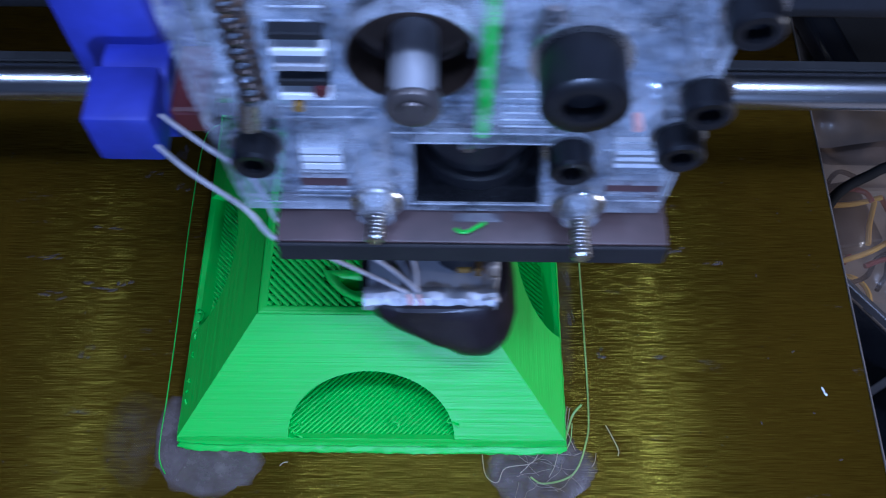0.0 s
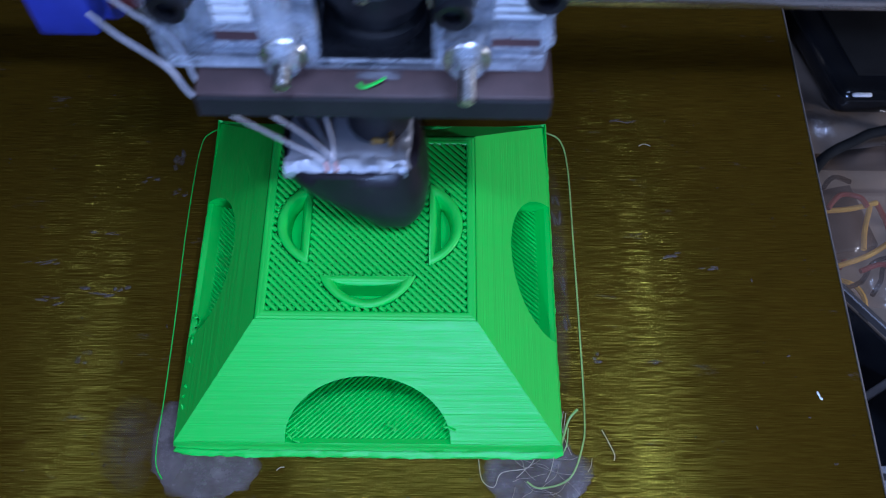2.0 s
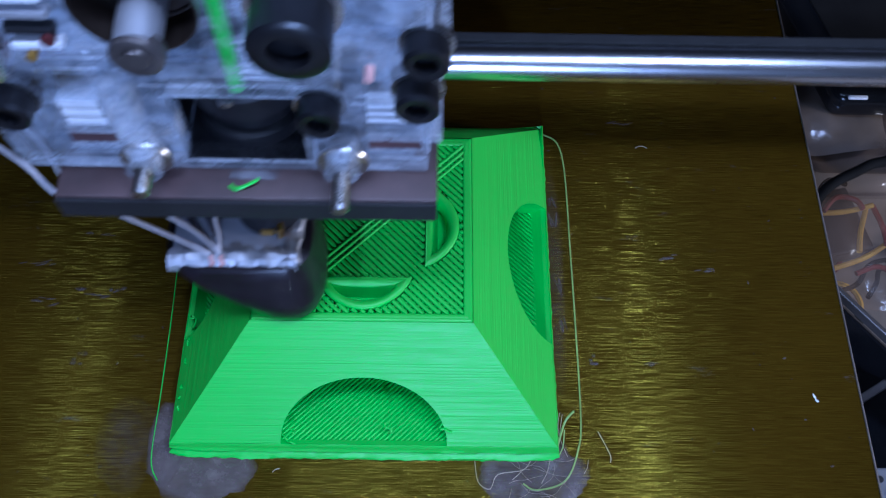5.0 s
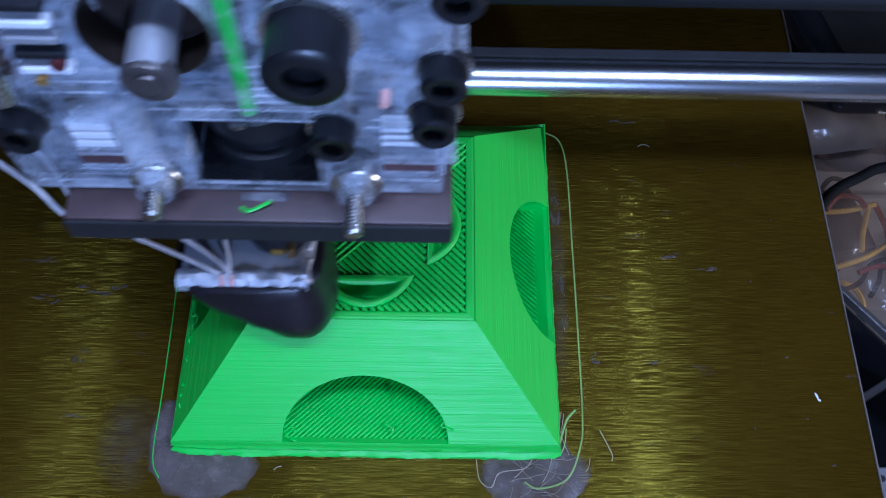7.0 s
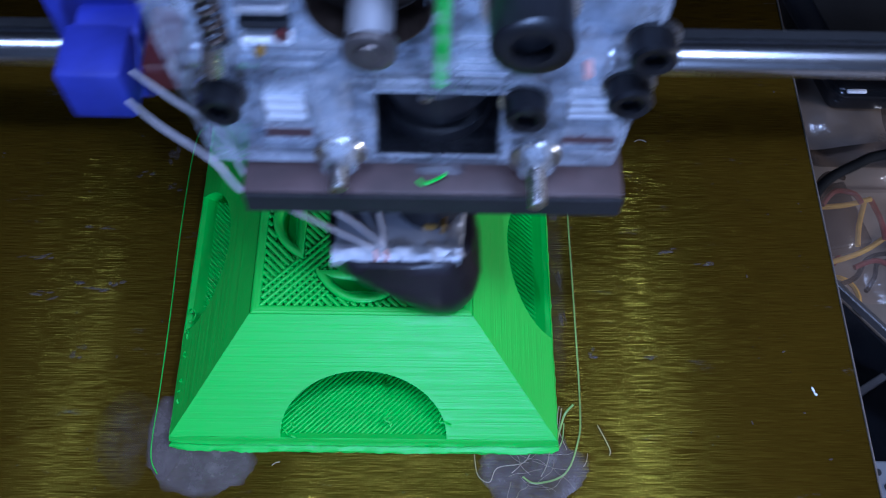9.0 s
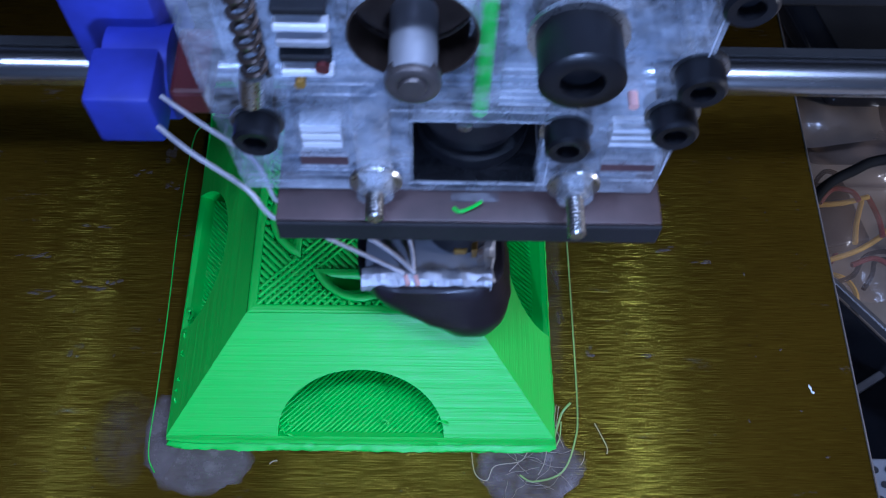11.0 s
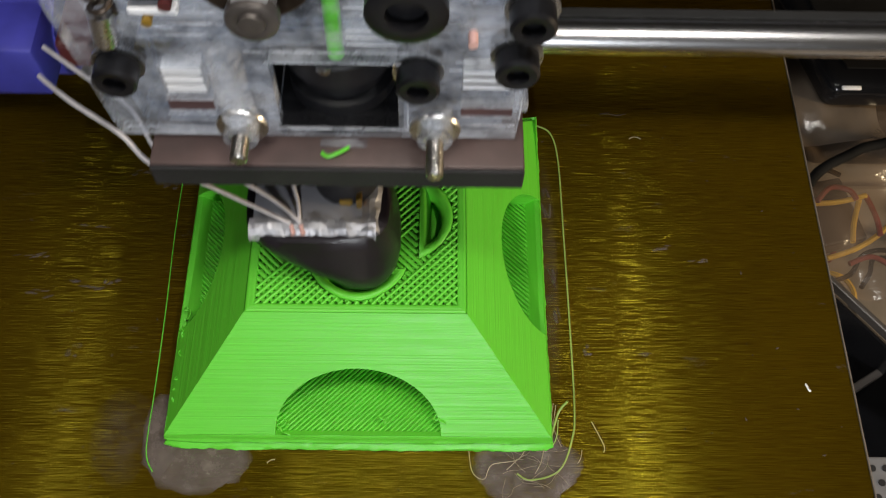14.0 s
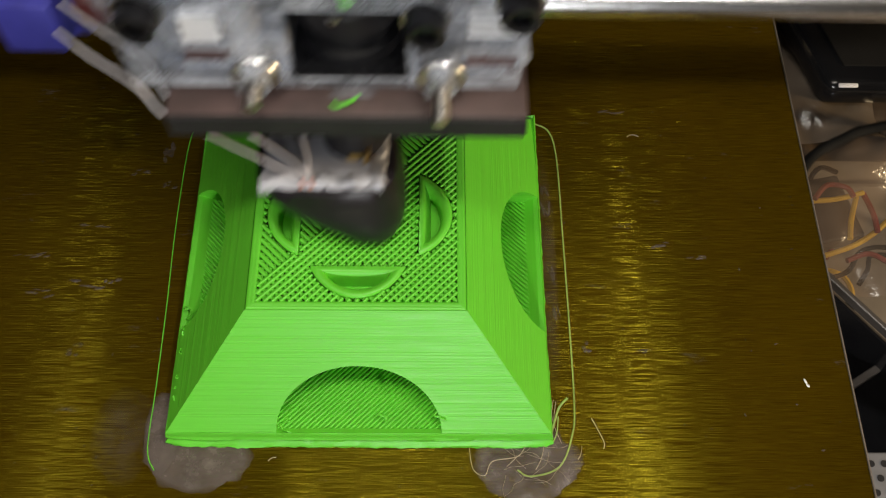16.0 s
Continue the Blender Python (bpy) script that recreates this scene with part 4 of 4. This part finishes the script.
def build_clutter():
    rng = random.Random(7)
    c = thing("black_case", "glossy black plastic case lying beside the bed", "case")

    def leaning(bm):
        for v in bm.verts:
            v.co.x -= 0.256 * (v.co.y - 0.088)
        return bm
    part("body", leaning(box(190, 300, 118, 250, -130, -56, 5, 4)), GLOSS_BLACK, c, smooth=True)
    part("lid", leaning(box(158, 302, 94, 252, -54, -42, 4, 4)), GLOSS_BLACK, c, smooth=True)
    part("lid_panel", leaning(box(167, 296, 103, 246, -42.2, -41.2, 0.5, 2)), MATT_BLACK, c, "matt sunk panel of the lid", smooth=True)
    # pale strip stands in for a lamp's reflection on the rounded lid edge
    part("edge_highlight", box(160.0, 167.0, 94.3, 95.9, -43.2, -42.0, 0.5, 2), LABEL_GREY, c, "pale strip painting a lamp highlight on the case edge", smooth=True)
    # bag with coloured wires
    bag = thing("plastic_bag", "crumpled clear plastic bag holding coloured wires", "plastic bag")
    bm = bmesh.new()
    nx, ny = 40, 40
    grid = []
    for i in range(nx + 1):
        col = []
        for j in range(ny + 1):
            x, y = 124 + 130 * i / nx, 24 + 80 * j / ny
            fold = 9 * noise.noise((x * 0.030, y * 0.034, 5.0)) - 11 * abs(noise.noise((x * 0.045 + 3, y * 0.04, 9.0))) + 5 + 1.2 * noise.noise((x * 0.2, y * 0.2, 2.0))
            col.append(bm.verts.new(Vector((x, y, -66 + fold)) * MM))
        grid.append(col)
    for i in range(nx):
        for j in range(ny):
            bm.faces.new((grid[i][j], grid[i + 1][j], grid[i + 1][j + 1], grid[i][j + 1])).smooth = True
    part("film", bm, BAG, bag)
    bm = bmesh.new()
    grid = [[bm.verts.new(Vector((x, y, -55 + 5 * noise.noise((x * 0.05, y * 0.06, 4.0)) + 3 * abs(noise.noise((x * 0.09, y * 0.05, 1.0))))) * MM) for y in range(80, 163, 3)] for x in range(124, 179, 3)]
    for p, q in zip(grid, grid[1:]):
        for j in range(len(p) - 1):
            bm.faces.new((p[j], q[j], q[j + 1], p[j + 1])).smooth = True
    part("film_end", bm, BAG_DULL, bag, "dull folded end of the bag")
    cords = ((WIRE_YELLOW, "yellow_wire", [(159, 71, -82), (170, 72, -82), (181, 75, -82)]), (WIRE_YELLOW, "yellow_wire", [(179, 74, -84), (175, 64, -84), (173, 56, -84)]),
             (WIRE_YELLOW, "yellow_wire", [(163, 50, -86), (174, 54, -86), (184, 60, -86), (193, 68, -86)]),
             (WIRE_RED, "red_wire", [(161, 71, -80), (167, 77, -80), (174, 76, -80), (176, 72, -80)]), (WIRE_RED, "red_wire", [(182, 76, -84), (184, 67, -84), (184, 59, -84)]), (WIRE_RED, "red_wire", [(173, 50, -90), (182, 53, -90), (190, 50, -92)]))
    for mat, nm, pts in cords:
        part(nm, tube(pts, 1.05, 8), mat, bag, smooth=True)
    for mat, nm, k in ((WIRE_YELLOW, "yellow_wire", 2), (WIRE_RED, "red_wire", 4), (WIRE_BLACK, "black_wire", 6)):
        for i in range(k):
            x, y, z = rng.uniform(150, 185), rng.uniform(42, 80), rng.uniform(-108, -96)
            a = rng.uniform(0, 6.28)
            pts = [(x, y, z)]
            for s in range(5):
                a += rng.uniform(-1.0, 1.0)
                x, y, z = x + 8 * math.cos(a), y + 8 * math.sin(a), max(-118, min(-94, z + rng.uniform(-4, 4)))
                pts.append((x, y, z))
            part(nm, tube(pts, 1.0, 6, None, 4), mat, bag, smooth=True)
    part("connector", box(-9, 9, -14, 14, -8, 0, 1, 2), BLACK_PLASTIC, bag, "black connector block", at=pose(0.172, 0.074, -0.092, 0, 0, 12))
    part("bag_back", box(128, 250, 26, 104, -129.5, -120, 3, 2), TABLE, bag, "dull folded underside of the bag")
    cable = thing("black_cable", "thick black cable curving beside the bed", "cable")
    part("cord", tube([(132, 30, -90), (137, 53, -47), (143, 64, -45), (149, 70, -45), (158, 75, -45), (167, 79, -45), (185, 81, -47), (215, 78, -80), (240, 70, -128)], 1.8, 12), WIRE_BLACK, cable, smooth=True)
    tray = thing("clear_tray", "dark plastic tray with pale worn rims beside the bed", "tray")
    a = math.degrees(math.atan2(-25, 20))
    part("upper_rim", box(-45, 45, -1.0, 1.0, -3, 1.0, 0.5, 2), TRAY_RIM, tray, "pale translucent rim", at=pose(0.1585, 0.0185, -0.060, 0, 0, a))
    part("lower_rim", box(-45, 45, -0.7, 0.7, -2, 0.7, 0.4, 2), TRAY_RIM, tray, "pale translucent rim", at=pose(0.1645, 0.0175, -0.072, 0, 0, a))
    part("tray_wall", box(-45, 45, -0.6, 0.6, -62, -3, 0.3, 1), GLOSS_BLACK, tray, at=pose(0.158, 0.018, -0.062, 0, 0, a))
    part("tray_floor", box(126, 260, -70, 6, -129.5, -126, 0.5, 1), GLOSS_BLACK, tray)
    part("cross_bar", box(-30, 30, -1.4, 1.4, -2, 2, 0.6, 2), TRAY_RIM, tray, at=pose(0.170, 0.0035, -0.080, 0, 0, 31))
    part("perforated_strip", box(148, 172, -64, -31, -64, -60, 0.6, 2), STRIP, tray, "dull perforated strip")
    for i in range(4):
        for j in range(7):
            part("hole", lathe([(0, 0), (1.1, 0), (1.1, 0.25), (0, 0.25)], (151 + 4 * i + 2 * (j % 2), -61 + 4.4 * j, -60.05), (0, 0, 1), 10), BLACK_PLASTIC, tray)
    return cable


structure()
build_bed()
LAID = build_print()
build_skirt()
build_glue("glue_patch", -38.8, -49.6, 12.5, 7.8, 2.0, "dried grey glue patch on the bed", GLUE)
build_glue("glue_smear", -47.5, -43.0, 4.6, 10.5, 8.0, "thin grey glue smear beside the print", GLUE)
build_glue("glue_smear", -56.5, -43.5, 8.0, 12.0, 3.0, "faint brownish glue haze beside the glue patch", GLUE_THIN)
build_glue("glue_smear", 47.6, 2.0, 2.6, 34.0, 6.0, "faint glue haze along the side of the print", GLUE_THIN)
build_glue("glue_patch", 39.5, -50.5, 13.0, 9.0, 5.0, "dirty brown-grey glue patch with filament hairs", GLUE_DARK)
build_strings()
build_curls()
build_flecks()
gantry = build_gantry()
head = build_head()
cable = build_clutter()


def motions():
    path = (
        (0.00, 21.7, -34.3), (0.10, 27.5, -33.3), (0.20, 28.9, -29.0), (0.30, 29.1, -24.2), (0.40, 28.7, -17.8), (0.50, 28.6, -11.6),
        (0.60, 28.8, -6.3), (0.70, 29.0, -0.3), (0.80, 28.8, 5.4), (0.90, 28.0, 10.7), (1.00, 28.7, 16.5), (1.10, 26.4, 17.1),
        (1.20, 20.1, 13.5), (1.30, 11.8, 6.0), (1.40, 3.6, -4.0), (1.50, -5.8, -11.3), (1.60, -12.7, -18.2), (1.70, -12.7, -17.2),
        (1.80, -7.0, -13.0), (1.90, -1.6, -7.2), (2.00, 3.9, -2.2), (2.10, 9.2, 2.9), (2.20, 14.0, 7.5), (2.30, 19.5, 12.2),
        (2.40, 23.6, 16.5), (2.50, 20.1, 13.5), (2.60, 12.3, 7.0), (2.70, 5.1, -0.9), (2.80, -3.6, -9.5), (2.90, -13.6, -17.9),
        (3.00, -14.9, -19.4), (3.10, -20.2, -25.3), (3.20, -23.4, -30.6), (3.30, -18.5, -25.3), (3.40, -12.2, -19.8), (3.50, -7.6, -15.2),
        (3.60, -2.0, -9.5), (3.70, 4.1, -3.0), (3.80, 9.3, 2.1), (3.90, 14.7, 6.7), (4.00, 20.1, 11.4), (4.10, 24.2, 15.6),
        (4.20, 24.6, 15.0), (4.40, 16.0, 7.3), (4.70, -1.1, -9.4), (5.00, -17.1, -24.8), (5.15, -20.9, -28.2), (5.40, -13.5, -21.3),
        (5.70, 4.2, -3.5), (5.95, 20.2, 9.1), (6.10, 21.0, 8.5), (6.30, 14.1, 1.6), (6.40, 9.7, -3.9), (6.50, 3.7, -8.8),
        (6.60, -1.7, -14.2), (6.70, -6.9, -19.9), (6.80, -12.4, -25.4), (6.90, -18.2, -30.7), (7.00, -14.9, -29.8), (7.10, -10.7, -27.5),
        (7.20, -11.6, -27.5), (7.30, -14.8, -32.3), (7.40, -9.0, -28.1), (7.50, -8.8, -27.7), (7.60, -11.1, -32.0), (7.70, -5.3, -27.8),
        (7.80, -8.2, -31.6), (7.90, -2.8, -29.7), (8.00, -3.7, -32.1), (8.10, -0.8, -32.1), (8.20, 3.8, -30.7), (8.30, 5.4, -31.7),
        (8.40, 7.8, -31.2), (8.50, 14.2, -25.0), (8.60, 19.3, -20.0), (8.70, 24.5, -15.0), (8.80, 26.8, -14.5), (8.90, 22.5, -19.1),
        (9.00, 16.1, -24.6), (9.10, 11.6, -29.0), (9.20, 11.5, -30.4), (9.50, 22.0, -21.6), (9.75, 29.0, -16.6), (10.00, 22.3, -24.1),
        (10.20, 17.7, -29.5), (10.50, 26.5, -22.2), (10.70, 30.7, -19.7), (10.95, 24.8, -28.0), (11.10, 21.9, -31.8), (11.30, 23.4, -30.0),
        (11.40, 16.2, -22.4), (11.50, 16.8, -20.0), (11.60, 17.9, -17.5), (11.70, 14.7, -20.6), (11.80, 14.4, -19.1), (11.90, 17.9, -13.6),
        (12.00, 13.3, -18.2), (12.10, 7.9, -22.3), (12.20, 12.6, -16.8), (12.30, 18.7, -11.6), (12.40, 14.1, -14.3), (12.50, 8.8, -19.6),
        (12.60, 6.5, -20.9), (12.70, 10.6, -16.4), (12.80, 15.4, -11.2), (12.90, 17.9, -7.5), (13.00, 11.4, -12.3), (13.10, 6.0, -17.4),
        (13.20, 0.3, -21.0), (13.30, 5.6, -17.4), (13.40, 11.5, -12.2), (13.50, 18.5, -6.3), (13.60, 16.3, -5.8), (13.70, 10.3, -10.7),
        (13.80, 5.7, -16.4), (13.90, -0.1, -21.4), (14.00, -0.0, -19.4), (14.10, 5.4, -13.9), (14.20, 10.4, -9.1), (14.30, 15.6, -4.3),
        (14.40, 16.8, -1.1), (14.50, 11.7, -7.7), (14.60, 6.7, -12.0), (14.70, 0.9, -17.7), (14.80, -4.4, -22.8), (14.90, -1.8, -17.9),
        (15.00, 3.6, -13.3), (15.10, 8.7, -8.1), (15.20, 13.0, -3.8), (15.30, 17.2, 3.0), (15.40, 13.2, -1.3), (15.50, 7.8, -6.3),
        (15.60, 2.3, -11.5), (15.70, -3.4, -16.6), (15.80, -8.0, -21.9), (15.90, -5.3, -18.2), (16.00, 1.2, -8.8),
    )
    walk(head, [(t, pose(x * MM, y * MM, 0)) for t, x, y in path])
    walk(gantry, [(t, pose(0, y * MM, 0)) for t, x, y in path])
    # the loose cable is dragged along by half as the gantry travels
    walk(cable, [(t, pose(0, 0.5 * (y + 6.3) * MM, 0)) for t, x, y in path])
    for strand, t in LAID:
        walk(strand, [(0.0, pose(0, 0, -7.0 * MM)), (t - 0.2, pose(0, 0, -7.0 * MM)), (t + 0.2, pose(0, 0, 0)), (16.0, pose(0, 0, 0))])


motions()
